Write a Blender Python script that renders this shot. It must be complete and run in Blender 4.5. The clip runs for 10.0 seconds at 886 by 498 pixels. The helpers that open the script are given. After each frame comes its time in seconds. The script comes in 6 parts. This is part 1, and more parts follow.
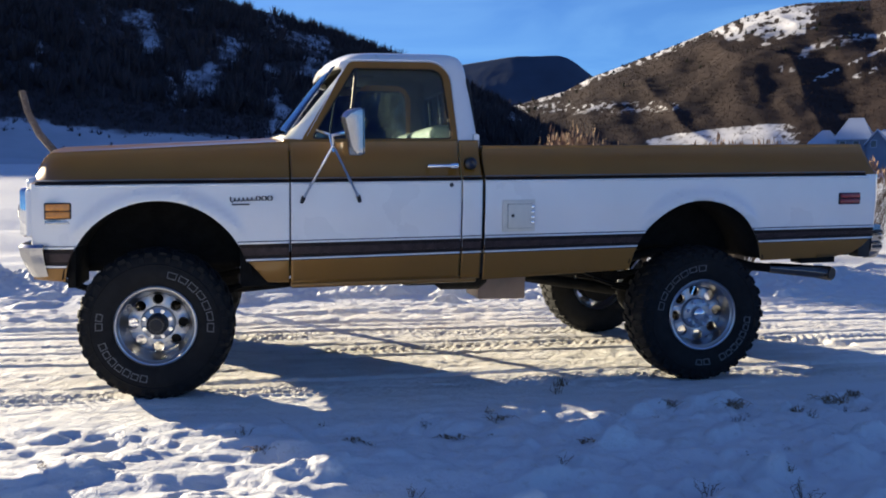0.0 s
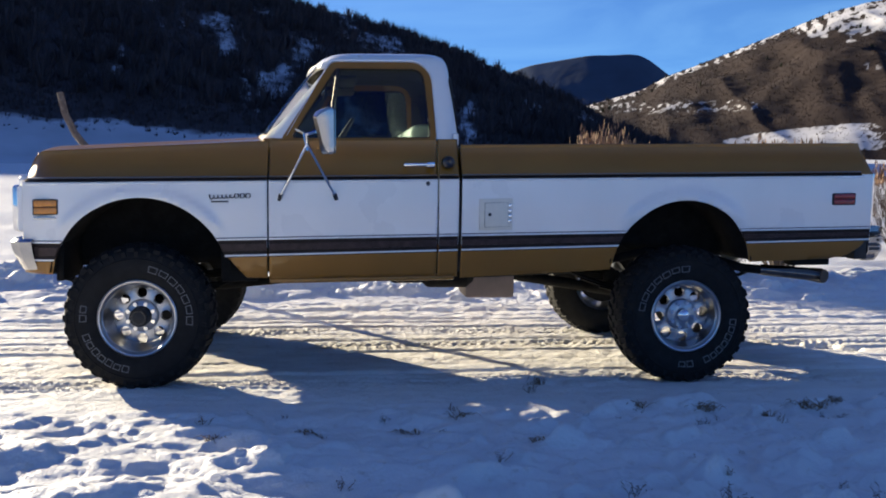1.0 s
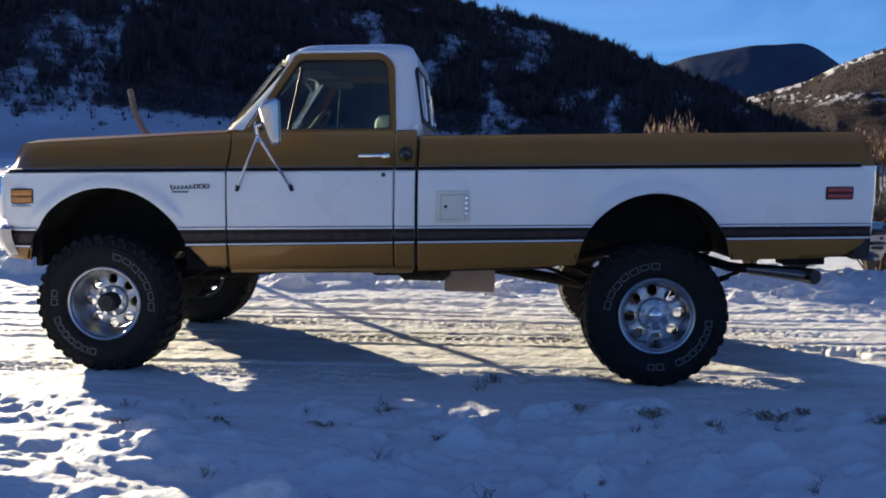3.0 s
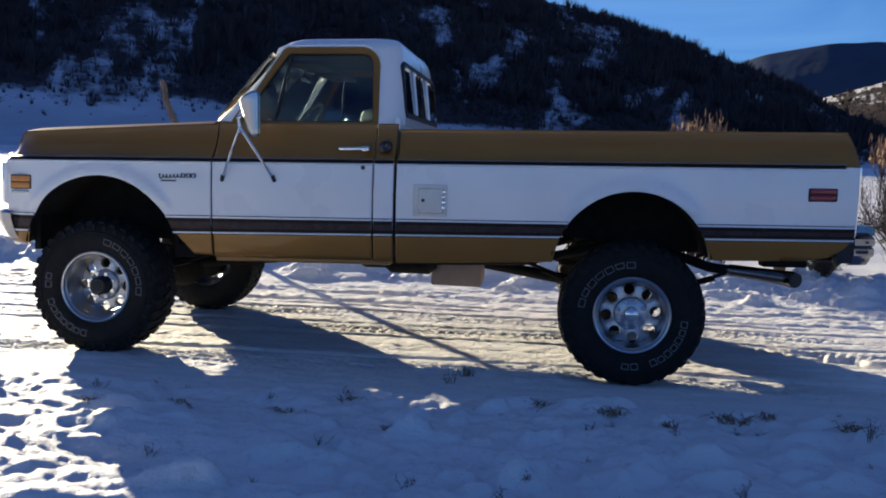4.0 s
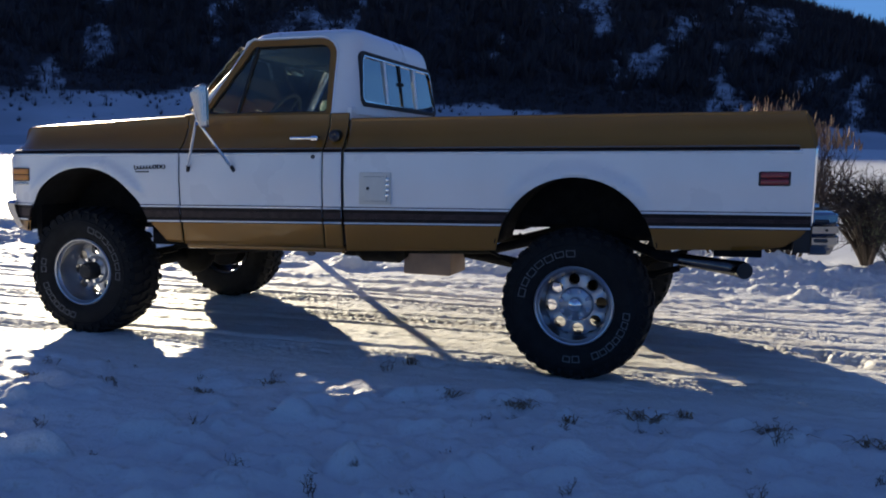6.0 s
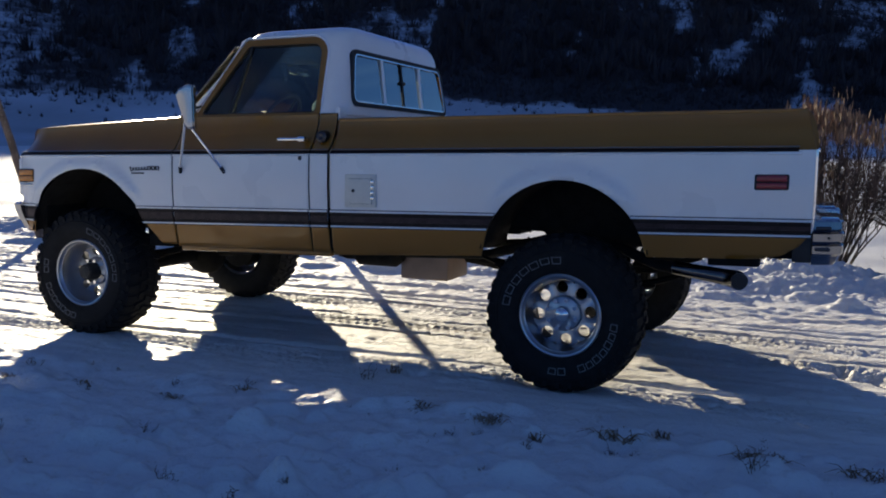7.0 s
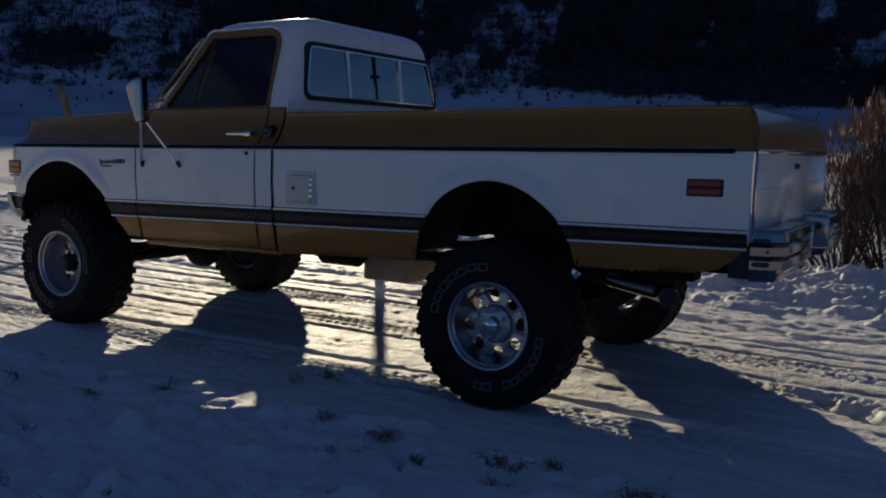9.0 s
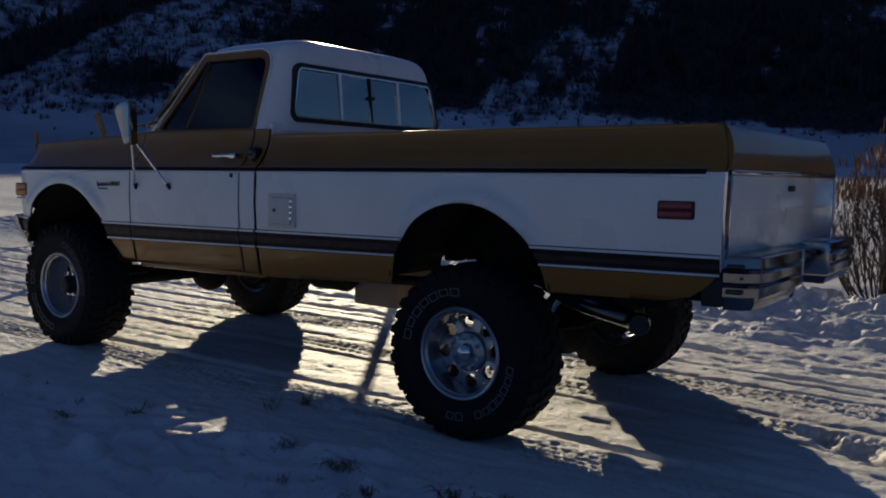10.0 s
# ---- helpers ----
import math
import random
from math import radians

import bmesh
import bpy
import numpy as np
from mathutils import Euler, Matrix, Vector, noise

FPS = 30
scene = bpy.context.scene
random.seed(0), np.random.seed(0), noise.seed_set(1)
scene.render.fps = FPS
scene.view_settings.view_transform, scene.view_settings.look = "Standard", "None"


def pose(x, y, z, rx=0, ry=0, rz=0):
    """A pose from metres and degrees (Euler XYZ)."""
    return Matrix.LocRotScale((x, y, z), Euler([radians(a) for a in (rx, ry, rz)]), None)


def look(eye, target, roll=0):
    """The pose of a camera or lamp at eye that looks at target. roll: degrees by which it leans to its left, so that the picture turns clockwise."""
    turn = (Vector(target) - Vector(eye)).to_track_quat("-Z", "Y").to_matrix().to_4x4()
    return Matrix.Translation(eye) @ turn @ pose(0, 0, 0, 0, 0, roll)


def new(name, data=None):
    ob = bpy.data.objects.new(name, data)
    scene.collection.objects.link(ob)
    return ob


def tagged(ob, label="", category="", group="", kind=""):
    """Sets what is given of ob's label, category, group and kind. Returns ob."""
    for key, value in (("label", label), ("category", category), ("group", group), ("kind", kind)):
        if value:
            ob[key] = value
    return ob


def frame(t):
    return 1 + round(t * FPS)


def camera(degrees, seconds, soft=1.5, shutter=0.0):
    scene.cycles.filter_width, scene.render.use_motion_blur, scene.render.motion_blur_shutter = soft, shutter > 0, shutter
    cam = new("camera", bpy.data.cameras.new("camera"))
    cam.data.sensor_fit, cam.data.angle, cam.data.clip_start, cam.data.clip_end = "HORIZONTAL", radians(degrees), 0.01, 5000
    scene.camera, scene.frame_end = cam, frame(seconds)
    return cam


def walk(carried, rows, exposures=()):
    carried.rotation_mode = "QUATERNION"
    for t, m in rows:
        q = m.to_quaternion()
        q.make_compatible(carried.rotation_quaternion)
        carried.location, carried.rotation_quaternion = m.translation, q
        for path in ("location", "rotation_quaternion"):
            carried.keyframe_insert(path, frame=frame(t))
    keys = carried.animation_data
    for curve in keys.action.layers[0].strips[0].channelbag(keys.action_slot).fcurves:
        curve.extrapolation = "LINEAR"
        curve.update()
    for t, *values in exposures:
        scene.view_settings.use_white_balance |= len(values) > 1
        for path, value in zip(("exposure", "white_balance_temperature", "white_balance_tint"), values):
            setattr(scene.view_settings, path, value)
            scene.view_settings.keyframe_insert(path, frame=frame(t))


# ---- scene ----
cam = camera(52.8, 10.0, soft=1.9)
PATH = [
    (0, (-1.043, -6.034, 1.245), (-0.646, -4.08, 1.091), 0.6),
    (0.5, (-0.745, -6.165, 1.238), (-0.426, -4.197, 1.086), 0.8),
    (1, (-0.501, -6.172, 1.244), (-0.263, -4.192, 1.088), 0.8),
    (1.5, (-0.225, -6.111, 1.241), (-0.081, -4.123, 1.079), 1.1),
    (2, (0.063, -6.114, 1.245), (0.12, -4.121, 1.081), 1.0),
    (2.5, (0.344, -6.162, 1.257), (0.322, -4.169, 1.091), 0.9),
    (3, (0.631, -6.121, 1.239), (0.534, -4.13, 1.067), 0.9),
    (4.3, (1.342, -6.118, 1.247), (1.046, -4.149, 1.059), 1.6),
    (4.5, (1.494, -6.085, 1.233), (1.158, -4.122, 1.047), 1.1),
    (5, (1.78, -6.013, 1.243), (1.383, -4.062, 1.05), 1.4),
    (5.5, (2.11, -5.948, 1.24), (1.611, -4.022, 1.037), 1.3),
    (7, (2.805, -5.465, 1.266), (2.041, -3.63, 1.051), 1.1),
    (7.5, (3.031, -5.291, 1.285), (2.193, -3.488, 1.071), 1.1),
    (8, (3.198, -5.118, 1.303), (2.291, -3.348, 1.094), 1.5),
    (8.5, (3.352, -4.926, 1.322), (2.384, -3.19, 1.102), 1.5),
    (9, (3.588, -4.765, 1.316), (2.573, -3.059, 1.077), 1.7),
    (9.5, (3.76, -4.636, 1.318), (2.682, -2.966, 1.099), 1.8),
    (10, (3.874, -4.423, 1.299), (2.738, -2.787, 1.116), 1.7),
]
EXPOSURES = [(0.0, 1.06, 5600, 10), (2.0, 1.02, 5550, 10), (3.0, 0.9, 5500, 10), (5.5, 0.6, 5450, 10), (7.0, 0.4, 5450, 10), (7.5, 0.16, 5450, 10), (8.0, -0.18, 5500, 10),
             (8.5, -0.43, 5550, 10), (9.0, -0.73, 5600, 10), (9.5, -0.53, 5600, 10), (10.0, -0.68, 5600, 10)]
walk(cam, [(t, look(eye, target, roll)) for t, eye, target, roll in PATH], EXPOSURES)

# ---- light ----
SUN_AZ, SUN_EL = -41.0, 14.3
world = bpy.data.worlds.new("winter_sky")
scene.world = world
world.use_nodes = True
wn, wl = world.node_tree.nodes, world.node_tree.links
wn.clear()
w_out, w_bg, w_sky = wn.new("ShaderNodeOutputWorld"), wn.new("ShaderNodeBackground"), wn.new("ShaderNodeTexSky")
w_sky.sky_type, w_sky.sun_disc = "NISHITA", False
w_sky.sun_elevation, w_sky.sun_rotation = radians(SUN_EL), radians(SUN_AZ)
w_sky.altitude, w_sky.air_density, w_sky.dust_density, w_sky.ozone_density = 1800, 1.0, 0.4, 2.0
w_bg.inputs["Strength"].default_value = 0.0205
# thin wisps of high cloud
w_tc, w_map, w_noise, w_ramp, w_mix = (wn.new("ShaderNodeTexCoord"), wn.new("ShaderNodeMapping"), wn.new("ShaderNodeTexNoise"),
                                       wn.new("ShaderNodeValToRGB"), wn.new("ShaderNodeMix"))
w_map.inputs["Scale"].default_value = (1.2, 1.6, 7.0)
w_map.inputs["Rotation"].default_value = (0.15, 0.25, 0.3)
w_noise.inputs["Scale"].default_value, w_noise.inputs["Detail"].default_value = 2.2, 7.0
w_noise.inputs["Roughness"].default_value, w_noise.inputs["Distortion"].default_value = 0.55, 0.6
w_ramp.color_ramp.elements[0].position, w_ramp.color_ramp.elements[1].position = 0.40, 0.80
w_ramp.color_ramp.elements[1].color = (0.60, 0.60, 0.60, 1)
w_mix.data_type = "RGBA"
w_mix.inputs["B"].default_value = (11.0, 17.0, 23.0, 1)
wl.new(w_tc.outputs["Generated"], w_map.inputs["Vector"])
wl.new(w_map.outputs["Vector"], w_noise.inputs["Vector"])
wl.new(w_noise.outputs["Fac"], w_ramp.inputs["Fac"])
wl.new(w_ramp.outputs["Color"], w_mix.inputs["Factor"])
w_tint = wn.new("ShaderNodeMix")
w_tint.data_type, w_tint.blend_type = "RGBA", "MULTIPLY"
w_tint.inputs["Factor"].default_value = 1.0
w_tint.inputs["B"].default_value = (0.265, 0.49, 2.16, 1)
wl.new(w_sky.outputs["Color"], w_tint.inputs["A"])
wl.new(w_tint.outputs["Result"], w_mix.inputs["A"])
# paler air towards the horizon, all round
w_sep, w_low, w_haze = wn.new("ShaderNodeSeparateXYZ"), wn.new("ShaderNodeMapRange"), wn.new("ShaderNodeMix")
w_haze.data_type = "RGBA"
w_low.inputs["From Min"].default_value, w_low.inputs["From Max"].default_value = 0.04, 0.42
w_low.inputs["To Min"].default_value, w_low.inputs["To Max"].default_value = 0.74, 0.0
w_haze.inputs["B"].default_value = (6.4, 14.0, 21.2, 1)
wl.new(w_tc.outputs["Generated"], w_sep.inputs["Vector"])
wl.new(w_sep.outputs["Z"], w_low.inputs["Value"])
wl.new(w_low.outputs["Result"], w_haze.inputs["Factor"])
wl.new(w_mix.outputs["Result"], w_haze.inputs["A"])
wl.new(w_haze.outputs["Result"], w_bg.inputs["Color"])
wl.new(w_bg.outputs["Background"], w_out.inputs["Surface"])
sun = new("sun", bpy.data.lights.new("sun", "SUN"))
sun.data.energy, sun.data.angle, sun.data.color = 7.0, radians(0.5), (1.0, 0.79, 0.48)
SUN_WAY = Vector((math.sin(radians(SUN_AZ)) * math.cos(radians(SUN_EL)), math.cos(radians(SUN_AZ)) * math.cos(radians(SUN_EL)), math.sin(radians(SUN_EL))))
sun.matrix_world = look(SUN_WAY * 50, (0, 0, 0))

# ---- materials ----
def material(name, colour, rough=0.5, metal=0.0, vary=0.15, scale=8.0, bump=0.0, bump_scale=40.0, coat=0.0, island=0.0, rand=0.0, specks=None, spec=0.5):
    """A surface with two scales of colour variation, fine relief and, where wanted, specks of a second colour."""
    m = bpy.data.materials.new(name)
    m.use_nodes = True
    n, l = m.node_tree.nodes, m.node_tree.links
    p = n["Principled BSDF"]
    p.inputs["Roughness"].default_value, p.inputs["Metallic"].default_value = rough, metal
    p.inputs["Coat Weight"].default_value, p.inputs["Coat Roughness"].default_value = coat, 0.06
    p.inputs["Specular IOR Level"].default_value = spec
    tc = n.new("ShaderNodeTexCoord")
    big, fine = n.new("ShaderNodeTexNoise"), n.new("ShaderNodeTexNoise")
    big.inputs["Scale"].default_value, big.inputs["Detail"].default_value = scale, 4.0
    fine.inputs["Scale"].default_value, fine.inputs["Detail"].default_value = bump_scale, 5.0
    l.new(tc.outputs["Object"], big.inputs["Vector"])
    l.new(tc.outputs["Object"], fine.inputs["Vector"])
    ramp = n.new("ShaderNodeValToRGB")
    ramp.color_ramp.elements[0].position, ramp.color_ramp.elements[1].position = 0.3, 0.7
    c = Vector(colour)
    ramp.color_ramp.elements[0].color = (*(c * (1 - vary)), 1)
    ramp.color_ramp.elements[1].color = (*(c * (1 + vary)), 1)
    l.new(big.outputs["Fac"], ramp.inputs["Fac"])
    last = ramp.outputs["Color"]
    if specks:
        spot, mx = n.new("ShaderNodeValToRGB"), n.new("ShaderNodeMix")
        mx.data_type = "RGBA"
        spot.color_ramp.elements[0].position, spot.color_ramp.elements[1].position = specks[1], specks[2]
        l.new(fine.outputs["Fac"], spot.inputs["Fac"])
        l.new(spot.outputs["Color"], mx.inputs["Factor"])
        l.new(last, mx.inputs["A"])
        mx.inputs["B"].default_value = (*specks[0], 1)
        last = mx.outputs["Result"]
    for amount, node, socket in ((island, "ShaderNodeNewGeometry", "Random Per Island"), (rand, "ShaderNodeObjectInfo", "Random")):
        if amount:
            src, mr, mx = n.new(node), n.new("ShaderNodeMapRange"), n.new("ShaderNodeMix")
            mx.data_type, mx.blend_type = "RGBA", "MULTIPLY"
            mx.inputs["Factor"].default_value = 1.0
            mr.inputs["To Min"].default_value, mr.inputs["To Max"].default_value = 1 - amount, 1 + amount
            l.new(src.outputs[socket], mr.inputs["Value"])
            l.new(last, mx.inputs["A"])
            l.new(mr.outputs["Result"], mx.inputs["B"])
            last = mx.outputs["Result"]
    l.new(last, p.inputs["Base Color"])
    rr = n.new("ShaderNodeMapRange")
    rr.inputs["To Min"].default_value, rr.inputs["To Max"].default_value = max(0.02, rough * 0.8), min(1, rough * 1.25)
    l.new(fine.outputs["Fac"], rr.inputs["Value"])
    l.new(rr.outputs["Result"], p.inputs["Roughness"])
    if bump:
        b = n.new("ShaderNodeBump")
        b.inputs["Strength"].default_value, b.inputs["Distance"].default_value = 0.6, bump
        l.new(fine.outputs["Fac"], b.inputs["Height"])
        l.new(b.outputs["Normal"], p.inputs["Normal"])
    return m


def glass_material(name, tint, gloss=0.12):
    m = bpy.data.materials.new(name)
    m.use_nodes = True
    n, l = m.node_tree.nodes, m.node_tree.links
    n.clear()
    out, mix, tr, gl, fr, mul = (n.new("ShaderNodeOutputMaterial"), n.new("ShaderNodeMixShader"), n.new("ShaderNodeBsdfTransparent"),
                                 n.new("ShaderNodeBsdfGlossy"), n.new("ShaderNodeFresnel"), n.new("ShaderNodeMath"))
    tr.inputs["Color"].default_value = (*tint, 1)
    gl.inputs["Roughness"].default_value = 0.02
    fr.inputs["IOR"].default_value = 1.5
    mul.operation = "MULTIPLY_ADD"
    mul.inputs[1].default_value, mul.inputs[2].default_value = 1.0, gloss
    l.new(fr.outputs["Fac"], mul.inputs[0])
    l.new(mul.outputs["Value"], mix.inputs["Fac"])
    l.new(tr.outputs["BSDF"], mix.inputs[1])
    l.new(gl.outputs["BSDF"], mix.inputs[2])
    l.new(mix.outputs["Shader"], out.inputs["Surface"])
    return m


def snow_material():
    """Powder beside the lane, packed and slightly soiled snow on it, with a fine crust."""
    m = bpy.data.materials.new("snow")
    m.use_nodes = True
    n, l = m.node_tree.nodes, m.node_tree.links
    p = n["Principled BSDF"]
    p.inputs["Roughness"].default_value, p.inputs["Specular IOR Level"].default_value = 0.6, 0.25
    geo, sep = n.new("ShaderNodeNewGeometry"), n.new("ShaderNodeSeparateXYZ")
    l.new(geo.outputs["Position"], sep.inputs["Vector"])
    wob = n.new("ShaderNodeTexNoise")
    wob.inputs["Scale"].default_value, wob.inputs["Detail"].default_value = 1.1, 6.0
    l.new(geo.outputs["Position"], wob.inputs["Vector"])
    # distance from the lane's middle line
    off, ab, add, lane = n.new("ShaderNodeMath"), n.new("ShaderNodeMath"), n.new("ShaderNodeMath"), n.new("ShaderNodeMapRange")
    off.operation, off.inputs[1].default_value = "SUBTRACT", 0.6
    ab.operation = "ABSOLUTE"
    add.operation = "MULTIPLY_ADD"
    add.inputs[1].default_value = 1.0
    l.new(sep.outputs["Y"], off.inputs[0])
    l.new(off.outputs["Value"], ab.inputs[0])
    l.new(wob.outputs["Fac"], add.inputs[0])
    l.new(ab.outputs["Value"], add.inputs[2])
    lane.inputs["From Min"].default_value, lane.inputs["From Max"].default_value = 2.0, 2.7
    lane.inputs["To Min"].default_value, lane.inputs["To Max"].default_value = 1.0, 0.0
    l.new(add.outputs["Value"], lane.inputs["Value"])
    mud, ramp = n.new("ShaderNodeTexNoise"), n.new("ShaderNodeValToRGB")
    mud.inputs["Scale"].default_value, mud.inputs["Detail"].default_value = 5.0, 8.0
    stretch = n.new("ShaderNodeMapping")
    stretch.inputs["Scale"].default_value = (0.35, 1.6, 1.0)
    l.new(geo.outputs["Position"], stretch.inputs["Vector"])
    l.new(stretch.outputs["Vector"], mud.inputs["Vector"])
    ramp.color_ramp.elements[0].position, ramp.color_ramp.elements[1].position = 0.35, 0.62
    ramp.color_ramp.elements[0].color, ramp.color_ramp.elements[1].color = (0.70, 0.675, 0.635, 1), (0.84, 0.83, 0.81, 1)
    l.new(mud.outputs["Fac"], ramp.inputs["Fac"])
    clean = n.new("ShaderNodeValToRGB")
    clean.color_ramp.elements[0].color, clean.color_ramp.elements[1].color = (0.62, 0.64, 0.68, 1), (0.76, 0.765, 0.78, 1)
    l.new(wob.outputs["Fac"], clean.inputs["Fac"])
    mx = n.new("ShaderNodeMix")
    mx.data_type = "RGBA"
    l.new(lane.outputs["Result"], mx.inputs["Factor"])
    l.new(clean.outputs["Color"], mx.inputs["A"])
    l.new(ramp.outputs["Color"], mx.inputs["B"])
    # grit and bits of dry grass blown over it
    grit, few, soil = n.new("ShaderNodeTexNoise"), n.new("ShaderNodeMapRange"), n.new("ShaderNodeMix")
    grit.inputs["Scale"].default_value, grit.inputs["Detail"].default_value, grit.inputs["Roughness"].default_value = 16.0, 6.0, 0.7
    few.inputs["From Min"].default_value, few.inputs["From Max"].default_value = 0.56, 0.76
    few.inputs["To Min"].default_value, few.inputs["To Max"].default_value = 0.0, 0.55
    soil.data_type = "RGBA"
    soil.inputs["B"].default_value = (0.40, 0.34, 0.27, 1)
    l.new(geo.outputs["Position"], grit.inputs["Vector"])
    l.new(grit.outputs["Fac"], few.inputs["Value"])
    l.new(few.outputs["Result"], soil.inputs["Factor"])
    l.new(mx.outputs["Result"], soil.inputs["A"])
    l.new(soil.outputs["Result"], p.inputs["Base Color"])
    crust, bump = n.new("ShaderNodeTexNoise"), n.new("ShaderNodeBump")
    crust.inputs["Scale"].default_value, crust.inputs["Detail"].default_value, crust.inputs["Roughness"].default_value = 28.0, 8.0, 0.65
    l.new(geo.outputs["Position"], crust.inputs["Vector"])
    bump.inputs["Strength"].default_value, bump.inputs["Distance"].default_value = 0.7, 0.02
    l.new(crust.outputs["Fac"], bump.inputs["Height"])
    l.new(bump.outputs["Normal"], p.inputs["Normal"])
    return m


def hill_material(name, brush, snow, fine):
    """A slope whose snow cover is stored on its mesh and broken up by the brush that grows through it."""
    m = bpy.data.materials.new(name)
    m.use_nodes = True
    n, l = m.node_tree.nodes, m.node_tree.links
    p = n["Principled BSDF"]
    p.inputs["Roughness"].default_value, p.inputs["Specular IOR Level"].default_value = 0.9, 0.1
    geo, att = n.new("ShaderNodeNewGeometry"), n.new("ShaderNodeAttribute")
    att.attribute_name = "cover"
    noi, add, ramp = n.new("ShaderNodeTexNoise"), n.new("ShaderNodeMath"), n.new("ShaderNodeValToRGB")
    noi.inputs["Scale"].default_value, noi.inputs["Detail"].default_value, noi.inputs["Roughness"].default_value = fine, 7.0, 0.65
    l.new(geo.outputs["Position"], noi.inputs["Vector"])
    add.operation = "ADD"
    l.new(att.outputs["Fac"], add.inputs[0])
    l.new(noi.outputs["Fac"], add.inputs[1])
    ramp.color_ramp.elements[0].position, ramp.color_ramp.elements[1].position = 0.49, 0.65
    half = n.new("ShaderNodeMath")
    half.operation = "MULTIPLY"
    half.inputs[1].default_value = 0.5
    l.new(add.outputs["Value"], half.inputs[0])
    ramp.color_ramp.elements[0].color, ramp.color_ramp.elements[1].color = (*brush, 1), (*snow, 1)
    l.new(half.outputs["Value"], ramp.inputs["Fac"])
    c, mr, mul = n.new("ShaderNodeTexNoise"), n.new("ShaderNodeMapRange"), n.new("ShaderNodeMix")
    c.inputs["Scale"].default_value, c.inputs["Detail"].default_value = fine * 0.35, 5.0
    l.new(geo.outputs["Position"], c.inputs["Vector"])
    mr.inputs["To Min"].default_value, mr.inputs["To Max"].default_value = 0.45, 1.5
    l.new(c.outputs["Fac"], mr.inputs["Value"])
    mul.data_type, mul.blend_type = "RGBA", "MULTIPLY"
    mul.inputs["Factor"].default_value = 1.0
    l.new(ramp.outputs["Color"], mul.inputs["A"])
    l.new(mr.outputs["Result"], mul.inputs["B"])
    l.new(mul.outputs["Result"], p.inputs["Base Color"])
    return m


GOLD = material("gold_paint", (0.25, 0.117, 0.009), 0.36, 0.3, 0.06, 3.0, coat=0.55, bump=0.004, bump_scale=2.6)
WHITE = material("white_paint", (0.80, 0.80, 0.79), 0.28, 0.0, 0.035, 2.0, coat=0.6, bump=0.006, bump_scale=2.6)
CHROME = material("chrome", (0.78, 0.78, 0.79), 0.08, 1.0, 0.04, 6.0, bump_scale=60)
ALLOY = material("polished_alloy", (0.43, 0.44, 0.47), 0.33, 1.0, 0.05, 5.0, bump_scale=30)
WOODGRAIN = material("wood_grain_insert", (0.040, 0.025, 0.024), 0.45, 0.0, 0.4, 22.0, bump_scale=90, spec=0.3)
SATINTRIM = material("satin_trim", (0.30, 0.30, 0.31), 0.35, 0.3, 0.08, 9.0, bump_scale=80)
WOODTONE = material("dark_moulding", (0.016, 0.010, 0.009), 0.5, 0.0, 0.5, 18.0, bump_scale=90, spec=0.25)
RUBBER = material("tyre_rubber", (0.010, 0.010, 0.0105), 0.8, 0.0, 0.3, 20.0, bump=0.001, bump_scale=160, spec=0.25)
SEAL = material("black_rubber", (0.012, 0.012, 0.013), 0.6, 0.0, 0.2, 20.0)
UNDER = material("undercoated_steel", (0.007, 0.0068, 0.0066), 0.8, 0.0, 0.5, 14.0, bump=0.002, bump_scale=60, spec=0.2)
LETTER = material("raised_white_lettering", (0.14, 0.14, 0.14), 0.7, 0.0, 0.2, 30.0)
TANBOX = material("tan_painted_steel", (0.30, 0.22, 0.17), 0.5, 0.0, 0.15, 9.0, bump_scale=60)
CREAM = material("cream_paint", (0.72, 0.69, 0.60), 0.5, 0.0, 0.05, 15.0)
AMBER = material("amber_lens", (0.62, 0.24, 0.03), 0.2, 0.0, 0.15, 40.0, coat=0.5)
RED = material("red_lens", (0.24, 0.010, 0.014), 0.3, 0.0, 0.15, 40.0, coat=0.5)
VINYL = material("pale_green_vinyl", (0.50, 0.52, 0.40), 0.55, 0.0, 0.1, 10.0, bump=0.001, bump_scale=200)
DASH = material("dark_interior", (0.05, 0.042, 0.03), 0.6, 0.0, 0.2, 10.0)
LINER = material("headliner", (0.075, 0.07, 0.06), 0.8, 0.0, 0.15, 12.0)
GLASS = glass_material("window_glass", (0.58, 0.66, 0.66), 0.02)
SHIELD = glass_material("windshield_glass", (0.62, 0.70, 0.70), 0.18)
REARGLASS = glass_material("rear_window_glass", (0.62, 0.68, 0.68), 0.34)
MIRRORSHELL = material("dulled_chrome", (0.45, 0.45, 0.46), 0.20, 1.0, 0.06, 8.0, bump_scale=60)
# mirror glass dimmed by colour, standing in for a dark reflected scene
DIMMIRROR = material("dimmed_mirror", (0.26, 0.27, 0.29), 0.05, 1.0, 0.08, 12.0)
LAMP = material("headlamp_glass", (0.20, 0.22, 0.24), 0.1, 0.3, 0.05, 40.0, coat=0.8)
SNOW = snow_material()
BARK = material("weathered_wood", (0.13, 0.095, 0.07), 0.9, 0.0, 0.35, 6.0, bump=0.006, bump_scale=30, specks=((0.24, 0.2, 0.16), 0.55, 0.7))
TWIG = material("dark_twigs", (0.052, 0.040, 0.033), 0.9, 0.0, 0.3, 3.0, island=0.5)
DRYGRASS = material("dry_seed_heads", (0.25, 0.16, 0.098), 0.9, 0.0, 0.25, 5.0, island=0.4)
